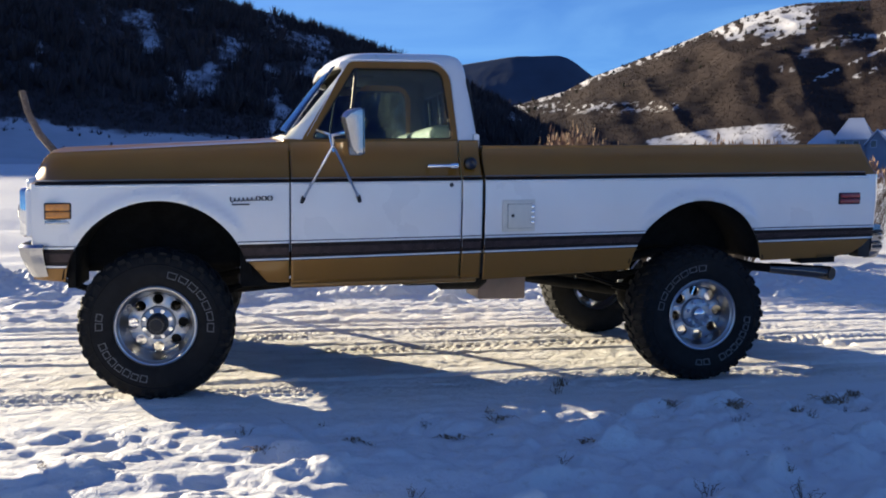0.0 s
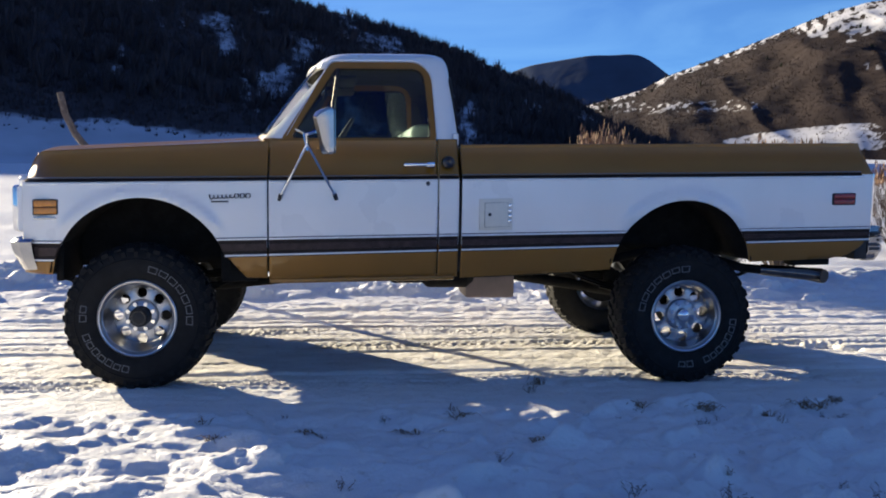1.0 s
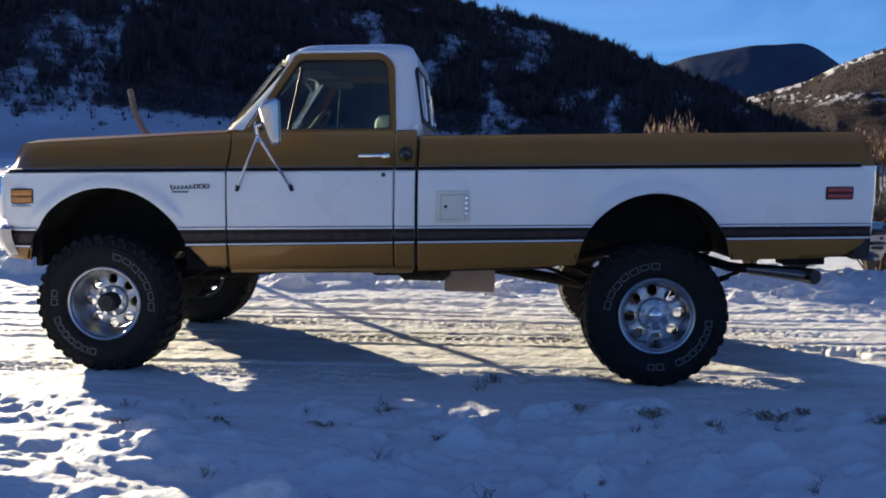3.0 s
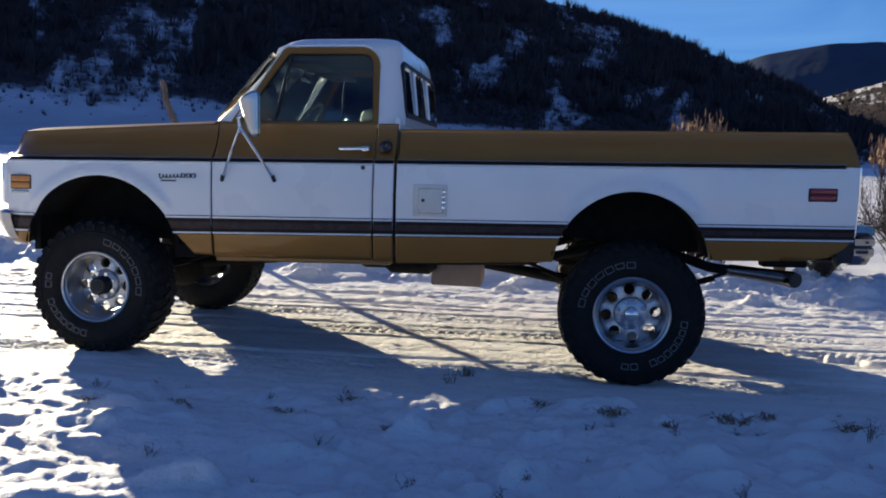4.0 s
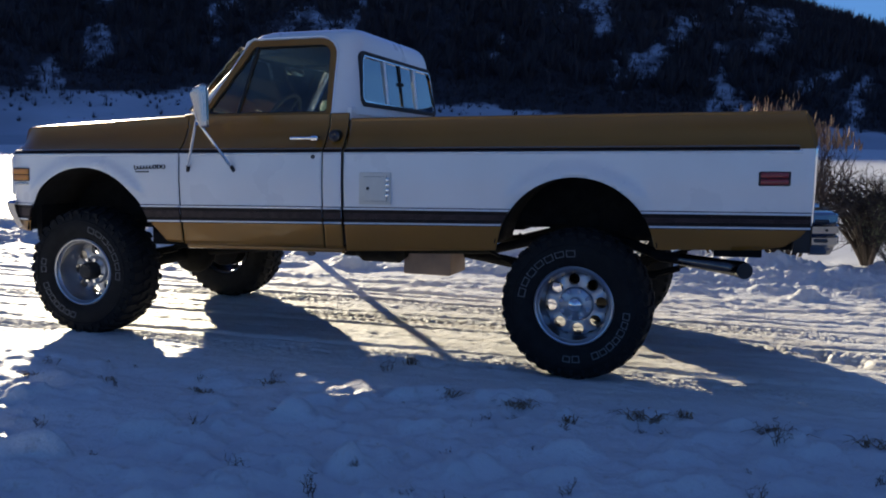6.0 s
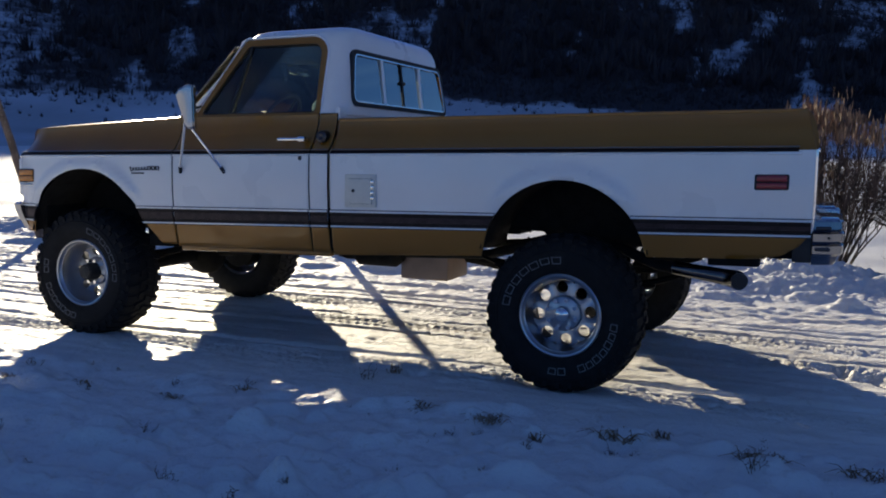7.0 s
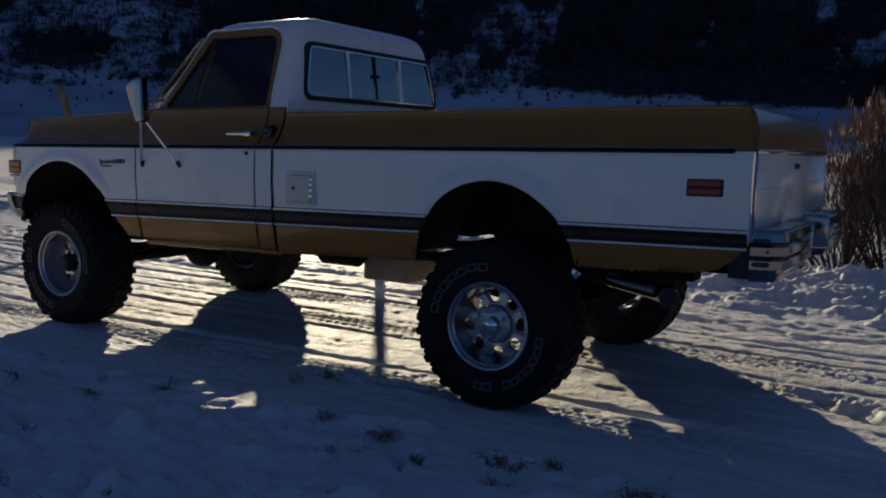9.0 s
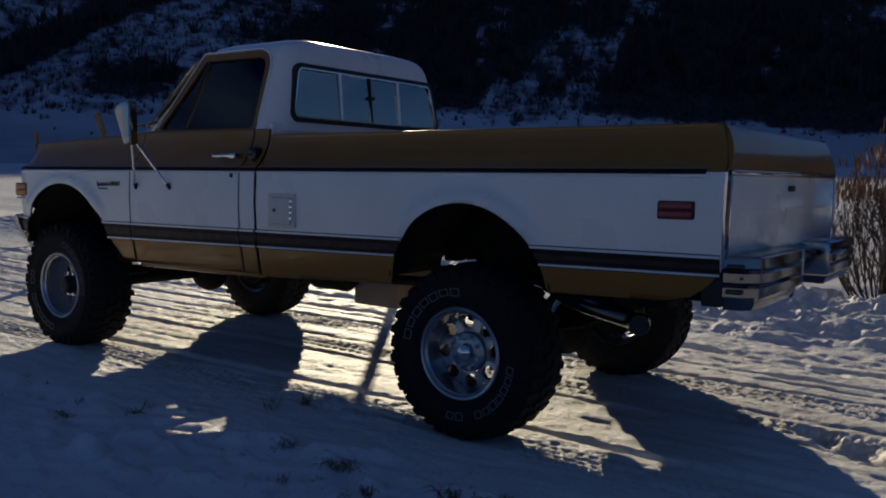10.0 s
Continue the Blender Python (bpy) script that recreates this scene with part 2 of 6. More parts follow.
RUSSET = material("russet_twigs", (0.085, 0.060, 0.048), 0.9, 0.0, 0.3, 5.0, island=0.45)
STRAW = material("brown_stems", (0.055, 0.038, 0.030), 0.9, 0.0, 0.25, 5.0, island=0.4)
SAGE = material("sage_leaves", (0.11, 0.12, 0.06), 0.9, 0.0, 0.3, 6.0, island=0.5)
FADED = material("faded_grass", (0.22, 0.155, 0.095), 0.9, 0.0, 0.25, 9.0, island=0.5)
WEED = material("dead_weed", (0.13, 0.092, 0.060), 0.9, 0.0, 0.3, 9.0, island=0.5)
BRUSH = material("bare_brush", (0.047, 0.043, 0.049), 1.0, 0.0, 0.3, 0.08, island=0.25, spec=0.1)
EVERGREEN = material("evergreen", (0.022, 0.028, 0.020), 1.0, 0.0, 0.3, 0.05, island=0.3, spec=0.1)
BRUSH_SUN = material("russet_brush", (0.040, 0.027, 0.024), 1.0, 0.0, 0.5, 0.012, island=0.2, spec=0.1)
# snow dimmed and blued in the colour for this slope's shade
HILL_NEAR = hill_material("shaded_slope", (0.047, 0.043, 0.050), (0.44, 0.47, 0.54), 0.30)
# the blue haze of distance is mixed into both colours
HILL_FAR = hill_material("hazed_distant_slope", (0.048, 0.066, 0.105), (0.06, 0.085, 0.13), 0.03)
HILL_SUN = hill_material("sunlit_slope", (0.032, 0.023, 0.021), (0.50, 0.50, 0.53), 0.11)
# near-white base puts the sky's sheen on chrome trim into the colour
TRIMMETAL = material("whitened_trim", (0.88, 0.88, 0.88), 0.22, 0.15, 0.04, 9.0, bump_scale=80)
# bumper chrome, darkened in its colour for the dark surroundings it reflects
BUMPERCHROME = material("darkened_chrome", (0.20, 0.205, 0.225), 0.12, 1.0, 0.12, 9.0, bump=0.0004, bump_scale=70)
# dark chrome for the exhaust tips
PIPECHROME = material("dark_pipe_chrome", (0.11, 0.11, 0.115), 0.22, 1.0, 0.2, 9.0)
DARKCHROME = material("dark_chrome", (0.06, 0.06, 0.065), 0.28, 0.9, 0.1, 9.0)
# the house's blue shade is mixed into its wall and roof-snow colours
SIDING = material("shade_blue_siding", (0.15, 0.19, 0.26), 0.8, 0.0, 0.1, 0.5)
ROOFSNOW = material("shade_blue_snow", (0.42, 0.47, 0.58), 0.7, 0.0, 0.06, 0.4)
PANE = material("house_window", (0.05, 0.06, 0.08), 0.15, 0.0, 0.2, 0.5)


# ---- mesh helpers ----
RAKE, RAKE_X = 0.022, 1.6  # the body sits a little nose-down on its wheels


def part(name, geo, mat, parent=None, label="", rake=False, smooth=35, m=None):
    """Links a bmesh, or (vertices, faces[, material indices]), as one mesh object."""
    me = bpy.data.meshes.new(name)
    if isinstance(geo, bmesh.types.BMesh):
        geo.to_mesh(me)
        geo.free()
    else:
        me.from_pydata([tuple(v) for v in geo[0]], [], [tuple(f) for f in geo[1]])
        if len(geo) > 2:
            me.polygons.foreach_set("material_index", np.array(geo[2], dtype=np.int32))
    if m is not None:
        me.transform(m)
    if rake:
        for v in me.vertices:
            v.co.z += RAKE * (v.co.x - RAKE_X)
    for mm in mat if isinstance(mat, (list, tuple)) else [mat]:
        me.materials.append(mm)
    me.validate()
    me.update()
    if smooth:
        me.shade_smooth()
        me.set_sharp_from_angle(angle=radians(smooth))
    ob = new(name, me)
    if parent:
        ob.parent = parent
    if label:
        tagged(ob, label)
    return ob


def recalc(geo):
    bm = bmesh.new()
    vs = [bm.verts.new(v) for v in geo[0]]
    for f in geo[1]:
        try:
            bm.faces.new([vs[i] for i in f])
        except ValueError:
            pass
    bmesh.ops.remove_doubles(bm, verts=bm.verts, dist=1e-5)
    bmesh.ops.recalc_face_normals(bm, faces=bm.faces)
    return bm


def box(x0, x1, y0, y1, z0, z1, bevel=0.0, seg=2, bm=None):
    bm = bm or bmesh.new()
    r = bmesh.ops.create_cube(bm, size=1.0, matrix=Matrix.Translation(((x0 + x1) / 2, (y0 + y1) / 2, (z0 + z1) / 2)) @ Matrix.Diagonal((x1 - x0, y1 - y0, z1 - z0, 1)))
    if bevel:
        es = list({e for v in r["verts"] for e in v.link_edges})
        bmesh.ops.bevel(bm, geom=es, offset=bevel, segments=seg, affect="EDGES", profile=0.5)
    return bm


def tube(points, radius, sides=8, bm=None, caps=True):
    """A round bar along points; radius may be one number or one for each point."""
    bm = bm or bmesh.new()
    pts = [Vector(p) for p in points]
    rad = radius if isinstance(radius, (list, tuple)) else [radius] * len(pts)
    rings, up = [], None
    for i, p in enumerate(pts):
        d = (pts[min(i + 1, len(pts) - 1)] - pts[max(i - 1, 0)]).normalized()
        up = up or (Vector((0, 0, 1)) if abs(d.z) < 0.9 else Vector((1, 0, 0)))
        a = d.cross(up).normalized()
        b = d.cross(a)
        rings.append([bm.verts.new(p + rad[i] * (math.cos(k * math.tau / sides) * a + math.sin(k * math.tau / sides) * b)) for k in range(sides)])
    for r0, r1 in zip(rings, rings[1:]):
        for k in range(sides):
            bm.faces.new((r0[k], r0[(k + 1) % sides], r1[(k + 1) % sides], r1[k]))
    if caps:
        bm.faces.new(rings[0][::-1])
        bm.faces.new(rings[-1])
    return bm


def revolve(profile, n=48, bm=None, closed=False):
    """Turns (y, r) pairs about the y axis."""
    bm = bm or bmesh.new()
    rings = [[bm.verts.new((r * math.cos(k * math.tau / n), y, r * math.sin(k * math.tau / n))) for k in range(n)] for y, r in profile]
    pairs = list(zip(rings, rings[1:])) + ([(rings[-1], rings[0])] if closed else [])
    for r0, r1 in pairs:
        for k in range(n):
            bm.faces.new((r0[k], r1[k], r1[(k + 1) % n], r0[(k + 1) % n]))
    return bm


def rounded(corners, radii, per=7, along=6):
    """A closed outline with rounded corners, always the same number of points for the same number of corners."""
    out, n = [], len(corners)
    c = [Vector(p) for p in corners]
    arcs = []
    for i in range(n):
        a, p, b = c[i - 1], c[i], c[(i + 1) % n]
        u, v = (a - p).normalized(), (b - p).normalized()
        half = u.angle(v) / 2
        d = radii[i] / math.tan(half)
        mid = p + (u + v).normalized() * (radii[i] / math.sin(half))
        s, e = p + u * d - mid, p + v * d - mid
        arcs.append([mid + (s.lerp(e, k / (per - 1))).normalized() * radii[i] if radii[i] > 1e-6 else p.copy() for k in range(per)])
    for i in range(n):
        out += arcs[i]
        nxt = arcs[(i + 1) % n][0]
        out += [arcs[i][-1].lerp(nxt, (k + 1) / (along + 1)) for k in range(along)]
    return out


def ring_slab(outer, inner, place, thick):
    """A flat frame between two outlines; place(u, v, d) puts a point at depth d in the world."""
    n = len(outer)
    vs = [place(*p, 0) for p in outer] + [place(*p, 0) for p in inner] + [place(*p, thick) for p in outer] + [place(*p, thick) for p in inner]
    fs = []
    for k in range(n):
        j = (k + 1) % n
        fs += [(k, j, n + j, n + k), (2 * n + j, 2 * n + k, 3 * n + k, 3 * n + j), (j, k, 2 * n + k, 2 * n + j), (n + k, n + j, 3 * n + j, 3 * n + k)]
    return recalc((vs, fs))


def plate(outline, place, thick):
    n = len(outline)
    vs = [place(*p, 0) for p in outline] + [place(*p, thick) for p in outline]
    fs = [tuple(range(n)), tuple(range(2 * n - 1, n - 1, -1))] + [((k + 1) % n, k, n + k, n + (k + 1) % n) for k in range(n)]
    return recalc((vs, fs))


def cut(geo, cutters):
    """geo with the cutters' volumes taken out of it."""
    me = bpy.data.meshes.new("blank")
    geo.to_mesh(me)
    geo.free()
    ob = new("blank", me)
    extra = []
    for c in cutters:
        cm = bpy.data.meshes.new("tool")
        c.to_mesh(cm)
        c.free()
        co = new("tool", cm)
        extra.append(co)
        md = ob.modifiers.new("cut", "BOOLEAN")
        md.operation, md.object, md.solver = "DIFFERENCE", co, "EXACT"
    dg = bpy.context.evaluated_depsgraph_get()
    res = bpy.data.meshes.new_from_object(ob.evaluated_get(dg))
    bm = bmesh.new()
    bm.from_mesh(res)
    for o in (ob, *extra):
        d = o.data
        bpy.data.objects.remove(o)
        bpy.data.meshes.remove(d)
    bpy.data.meshes.remove(res)
    return bm


# smooth random heights on a plane
def lattice(ix, iy, seed):
    h = (ix.astype(np.int64) * 374761393 + iy.astype(np.int64) * 668265263 + seed * 1442695041) & 0x7FFFFFFF
    h = ((h ^ (h >> 13)) * 1274126177) & 0x7FFFFFFF
    return ((h ^ (h >> 16)) & 0xFFFF) / 65535.0


def value_noise(x, y, seed=0):
    ix, iy = np.floor(x), np.floor(y)
    fx, fy = x - ix, y - iy
    ux, uy = fx * fx * fx * (fx * (fx * 6 - 15) + 10), fy * fy * fy * (fy * (fy * 6 - 15) + 10)
    a, b = lattice(ix, iy, seed), lattice(ix + 1, iy, seed)
    c, d = lattice(ix, iy + 1, seed), lattice(ix + 1, iy + 1, seed)
    return (a * (1 - ux) + b * ux) * (1 - uy) + (c * (1 - ux) + d * ux) * uy


def fbm(x, y, octaves=4, seed=0, gain=0.5):
    out, amp, total = 0.0, 1.0, 0.0
    for o in range(octaves):
        out = out + amp * value_noise(x * 2 ** o + 17.3 * o, y * 2 ** o - 9.1 * o, seed + o)
        total += amp
        amp *= gain
    return out / total


def step(a, b, x):
    t = np.clip((x - a) / (b - a), 0, 1)
    return t * t * (3 - 2 * t)


def grid_faces(nx, ny):
    i = np.arange(nx * ny).reshape(ny, nx)
    return np.stack((i[:-1, :-1], i[:-1, 1:], i[1:, 1:], i[1:, :-1]), -1).reshape(-1, 4)


def sheet(name, vs, fs, mat):
    me = bpy.data.meshes.new(name)
    me.vertices.add(len(vs))
    me.vertices.foreach_set("co", np.asarray(vs, dtype=np.float32).ravel())
    me.loops.add(fs.size)
    me.loops.foreach_set("vertex_index", fs.astype(np.int32).ravel())
    k = fs.shape[1]
    me.polygons.add(len(fs))
    me.polygons.foreach_set("loop_start", np.arange(len(fs), dtype=np.int32) * k)
    me.polygons.foreach_set("loop_total", np.full(len(fs), k, dtype=np.int32))
    me.materials.append(mat)
    me.update(calc_edges=True)
    me.validate()
    return new(name, me)


# ---- ground ----
LUMPS = [(-1.0, -2.5, 0.054, 0.06), (0.24, -1.56, 0.09, 0.040), (0.36, -1.66, 0.08, 0.04), (0.02, -2.10, 0.10, 0.040), (0.88, -2.26, 0.072, 0.075), (-0.06, -2.19, 0.075, 0.034), (0.12, -2.24, 0.05, 0.03), (-0.78, -2.42, 0.094, 0.06), (1.55, -2.3, 0.05, 0.045), (-1.7, -2.2, 0.086, 0.045), (-1.25, -2.75, 0.115, 0.053), (0.55, -2.5, 0.058, 0.038), (2.05, -2.35, 0.058, 0.045)]
HOLES = [(1.13, -1.78, 0.09, 0.05), (1.33, -1.92, 0.08, 0.05), (1.53, -1.78, 0.12, 0.05), (2.09, -1.74, 0.12, 0.05), (0.80, -1.00, 0.08, 0.06), (0.33, -1.62, 0.07, 0.03), (2.68, 1.80, 0.12, 0.05), (3.12, 0.06, 0.16, 0.07), (2.95, 0.22, 0.12, 0.06), (3.25, -0.05, 0.12, 0.06)]


rl_ = random.Random(41)
PILLOWS = []
for k in range(150):
    PILLOWS.append((rl_.uniform(-3.3, 0.3), rl_.uniform(-3.7, -1.55), rl_.uniform(0.03, 0.11), rl_.uniform(0.006, 0.018)))
for k in range(170):
    PILLOWS.append((rl_.uniform(-0.2, 3.9), rl_.uniform(-3.6, -1.45), rl_.uniform(0.03, 0.095), rl_.uniform(0.015, 0.055)))
for k in range(110):
    PILLOWS.append((rl_.uniform(-6.5, 4.9), rl_.uniform(2.6, 4.9), rl_.uniform(0.06, 0.20), rl_.uniform(0.03, 0.09)))
# none in the strip of light that falls through under the truck
PILLOWS = [q for q in PILLOWS if math.hypot(q[0] - 0.50, q[1] + 1.50) > 0.30]


def part_of(v):
    return v - np.floor(v)


def ground_height(x, y):
    dist = np.hypot(x - 0.5, y)
    lane = step(-1.75, -1.25, y + 0.25 * (fbm(x * 0.9, y * 0.9, 3, 5) - 0.5)) * (1 - step(2.2, 3.0, y + 0.5 * (fbm(x * 0.7, y * 0.7, 3, 6) - 0.5)))
    near = 1 - step(14, 40, dist)
    # small relief only where the snow has been trodden, beside and on the lane
    trod = 1 - step(0.1, 2.2, np.hypot(np.maximum(np.maximum(-7.6 - x, x - 6.0), 0), np.maximum(np.maximum(-3.9 - y, y - 4.9), 0)))
    z = 0.03 + 0.05 * (fbm(x * 0.35, y * 0.35, 3, 1) - 0.5)
    # trodden, clodded snow beside the lane
    rough = fbm(x * 2.6, y * 3.4, 4, 11)
    clod = np.abs(fbm(x * 4.5, y * 6.0, 3, 12) - 0.5) * 2
    # low wind-cut ledges where the sun rakes across, one behind another
    ledged = step(0.5, -0.9, x) * step(-1.35, -1.75, y)
    cutq = 9.0 * fbm(x * 1.15 + 0.9 * y, y * 3.3 - 0.35 * x, 4, 61) + 0.8 * fbm(x * 9, y * 12, 3, 62)
    ledge = np.floor(cutq) + step(0.08, 0.56, cutq - np.floor(cutq))
    z = z + (1 - lane) * near * trod * ledged * (0.021 * (ledge - 4.9) + 0.010 * (fbm(x * 17, y * 22, 3, 63) - 0.5))
    rise = 0.85 + 0.25 * step(0.9, -1.4, x) * step(-0.9, -2.0, y)
    z = z + (1 - lane) * near * rise * ((0.055 - 0.030 * ledged) * (0.15 + 0.85 * trod) * (rough - 0.45) + trod * (0.30 + 1.20 * step(-1.2, 0.4, x)) * (0.020 * (0.35 - clod) + 0.022 * (fbm(x * 13, y * 15, 3, 13) - 0.5) + 0.009 * (fbm(x * 34, y * 34, 2, 14) - 0.5)))
    # packed lane: ruts and old tread marks running along it
    wander = 0.10 * (fbm(x * 0.5, x * 0 + 3.1, 2, 21) - 0.5)
    u = y - wander
    ruts = sum(-d * np.exp(-((u - c) / w) ** 2) for c, w, d in ((-0.64, 0.028, 0.034), (-0.30, 0.02, 0.012), (0.02, 0.026, 0.042), (0.24, 0.02, 0.014), (0.46, 0.03, 0.03), (0.72, 0.02, 0.016),
                                                               (1.06, 0.028, 0.045), (1.30, 0.02, 0.018), (1.5, 0.05, 0.045), (2.0, 0.06, 0.04)))
    ruts = ruts * (0.25 + 1.3 * fbm(x * 1.4, y * 1.4, 3, 30))
    lump = 0.012 * (fbm(x * 0.9, y * 9, 4, 22) - 0.5) + 0.008 * (fbm(x * 2.5, y * 26, 3, 23) - 0.5) + 0.018 * (fbm(x * 11, y * 16, 3, 25) - 0.5)
    far = 0.05 * (fbm(x * 1.8, y * 6, 4, 26) - 0.5) + 0.03 * (fbm(x * 8, y * 18, 3, 27) - 0.5)
    # lugged tyre print: a net of small ridges between sunken blocks
    tread = 0.0
    for c, half, rows, pitch, show in ((-0.90, 0.135, 0.052, 0.064, 1.0), (0.88, 0.15, 0.06, 0.075, step(0.38, 0.55, fbm(x * 0.8, y * 0.8, 2, 24))), (0.24, 0.13, 0.06, 0.07, step(0.45, 0.6, fbm(x * 0.7, y * 0.7, 2, 28)))):
        v = (u - c) / rows
        fx = part_of(x / pitch + 0.5 * np.floor(v) + 0.55 * np.abs(part_of(v) - 0.5))
        fv = part_of(v)
        edge = np.minimum(np.minimum(fx, 1 - fx) * pitch, np.minimum(fv, 1 - fv) * rows * 1.6)
        worn = 0.4 + 0.9 * fbm(x * 2.2, y * 2.2, 3, 29)
        tread = tread + show * np.exp(-((u - c) / half) ** 6) * (-0.014 + 0.020 * worn * (1 - step(0.004, 0.016, edge)))
    z = z + lane * near * (ruts + (0.3 + 0.7 * trod) * lump + trod * (far * step(0.9, 2.2, y) + tread))
    # snow packed round the near tyres
    for cx, cy, zt in ((-1.613, -0.95, 0.036), (1.613, -0.95, 0.026)):
        w = 0.95 * np.exp(-((x - cx) / 0.26) ** 4 - ((y - cy) / 0.17) ** 4)
        z = z * (1 - w) + zt * w
    # ploughed bank beyond the lane
    bank = np.exp(-((y - 4.0 - 0.5 * (fbm(x * 0.4, x * 0 + 8.0, 2, 31) - 0.5)) / 0.75) ** 2)
    lumps = fbm(x * 3.0, y * 3.0, 4, 32)
    z = z + near * bank * (0.14 + 0.20 * (lumps - 0.4) + 0.09 * np.maximum(0, 0.42 - np.abs(fbm(x * 6, y * 6, 3, 33) - 0.5) * 4))
    uneven = 0.35 + 1.4 * fbm(x * 13, y * 13, 3, 41)
    for cx, cy, r, h in PILLOWS:
        q = np.clip(1 - ((((x - cx) - 0.7 * (y - cy)) / 1.7) ** 2 + (y - cy) ** 2) / r ** 2 * uneven, 0, 1)
        z = z + h * q ** 0.75
    for cx, cy, r, h in LUMPS:
        q = np.clip(1 - ((x - cx) ** 2 + (y - cy) ** 2) / r ** 2 * uneven, 0, 1)
        z = z + 0.5 * h * np.sqrt(q)
    for cx, cy, r, h in HOLES:
        q = np.clip(1 - ((x - cx) ** 2 + (y - cy) ** 2) / r ** 2, 0, 1)
        z = z - h * q ** 0.7
    # wind-packed drifts on the field beyond
    z = z + near * step(4.6, 7.5, y) * (0.55 * (fbm(x * 0.13, y * 0.38, 4, 53) - 0.5) + 0.10 * (fbm(x * 0.9, y * 1.6, 3, 54) - 0.5))
    # the field rises gently towards the hills and drops out of sight behind
    z = z + 0.035 * np.maximum(0, y - 8) * step(8, 30, y) + (1 - near) * 0.5 * (fbm(x * 0.03, y * 0.03, 3, 51) - 0.5)
    return z


def spread(lo, hi, fine, far):
    mid = np.arange(lo, hi, fine)
    out, s = [], fine
    v = 0.0
    while v < far:
        s = min(s * 1.06, 60)
        v += s
        out.append(v)
    out = np.array(out)
    return np.concatenate((lo - out[::-1], mid, hi + out))


gx, gy = spread(-6.6, 5.0, 0.0175, 1500), spread(-3.9, 4.9, 0.022, 1500)
gy = np.sort(np.concatenate((gy, np.arange(-1.24, -0.56, 0.022) + 0.011)))
GX, GY = np.meshgrid(gx, gy)
GZ = ground_height(GX, GY)
ground = sheet("ground", np.stack((GX, GY, GZ), -1).reshape(-1, 3), grid_faces(len(gx), len(gy)), SNOW)
ground.data.shade_smooth()
tagged(ground, "trodden winter snow with a packed tyre-marked lane", "snow", kind="structure")


def on_ground(x, y):
    return float(ground_height(np.array([float(x)]), np.array([float(y)]))[0])


# ---- hills ----
EYE_X, EYE_Y, EYE_Z = 1.0, -5.8, 1.25


def hill(name, label, az, el, near_r, far_r, base_el, mat, bumps, seed, cover, n_az=260, n_r=90, fold=0.15, soften=0.0):
    """A slope seen from the lane: its skyline climbs by el degrees along the bearings az; cover gives where snow lies."""
    a = np.linspace(az[0], az[-1], n_az)
    s = np.linspace(0, 1.2, n_r)
    A, S = np.meshgrid(a, s)
    line = np.interp(a, az, el)
    if soften:
        k = max(1, int(soften / (a[1] - a[0])))
        line = np.convolve(np.pad(line, k, "edge"), np.ones(2 * k + 1) / (2 * k + 1), "valid")
    E = np.broadcast_to(line, A.shape)
    R = near_r + (far_r - near_r) * S
    X, Y = EYE_X + R * np.sin(np.radians(A)), EYE_Y + R * np.cos(np.radians(A))
    top = EYE_Z + far_r * np.tan(np.radians(E))
    low = EYE_Z + near_r * np.tan(math.radians(base_el))
    prof = np.where(S < 1, S ** 0.92, 1 - 1.6 * (S - 1))
    Z = low + (top - low) * prof
    k = bumps * np.sin(np.clip(S, 0, 1) * math.pi) ** 0.7
    sc = 3.0 / (far_r - near_r)
    gully = 0.5 - np.abs(fbm(A * 0.20 + S * 1.5, S * 1.6 - A * 0.05, 3, seed + 7) - 0.5) * 2
    Z = Z + k * (top - low) * ((fbm(X * sc, Y * sc, 5, seed) - 0.5) + fold * gully)
    # the foot runs out below the snow of the field
    X[0], Y[0], Z[0] = EYE_X + 0.62 * near_r * np.sin(np.radians(a)), EYE_Y + 0.62 * near_r * np.cos(np.radians(a)), -0.8
    ob = sheet(name, np.stack((X, Y, Z), -1).reshape(-1, 3), grid_faces(n_az, n_r), mat)
    ob.data.shade_smooth()
    C = np.clip(cover(X, Y, S, A, np.degrees(np.arctan2(Z - EYE_Z, R))), 0, 1)
    att = ob.data.attributes.new("cover", "FLOAT", "POINT")
    att.data.foreach_set("value", C.astype(np.float32).ravel())
    tagged(ob, label, "hill", kind="structure")
    return X, Y, Z, C


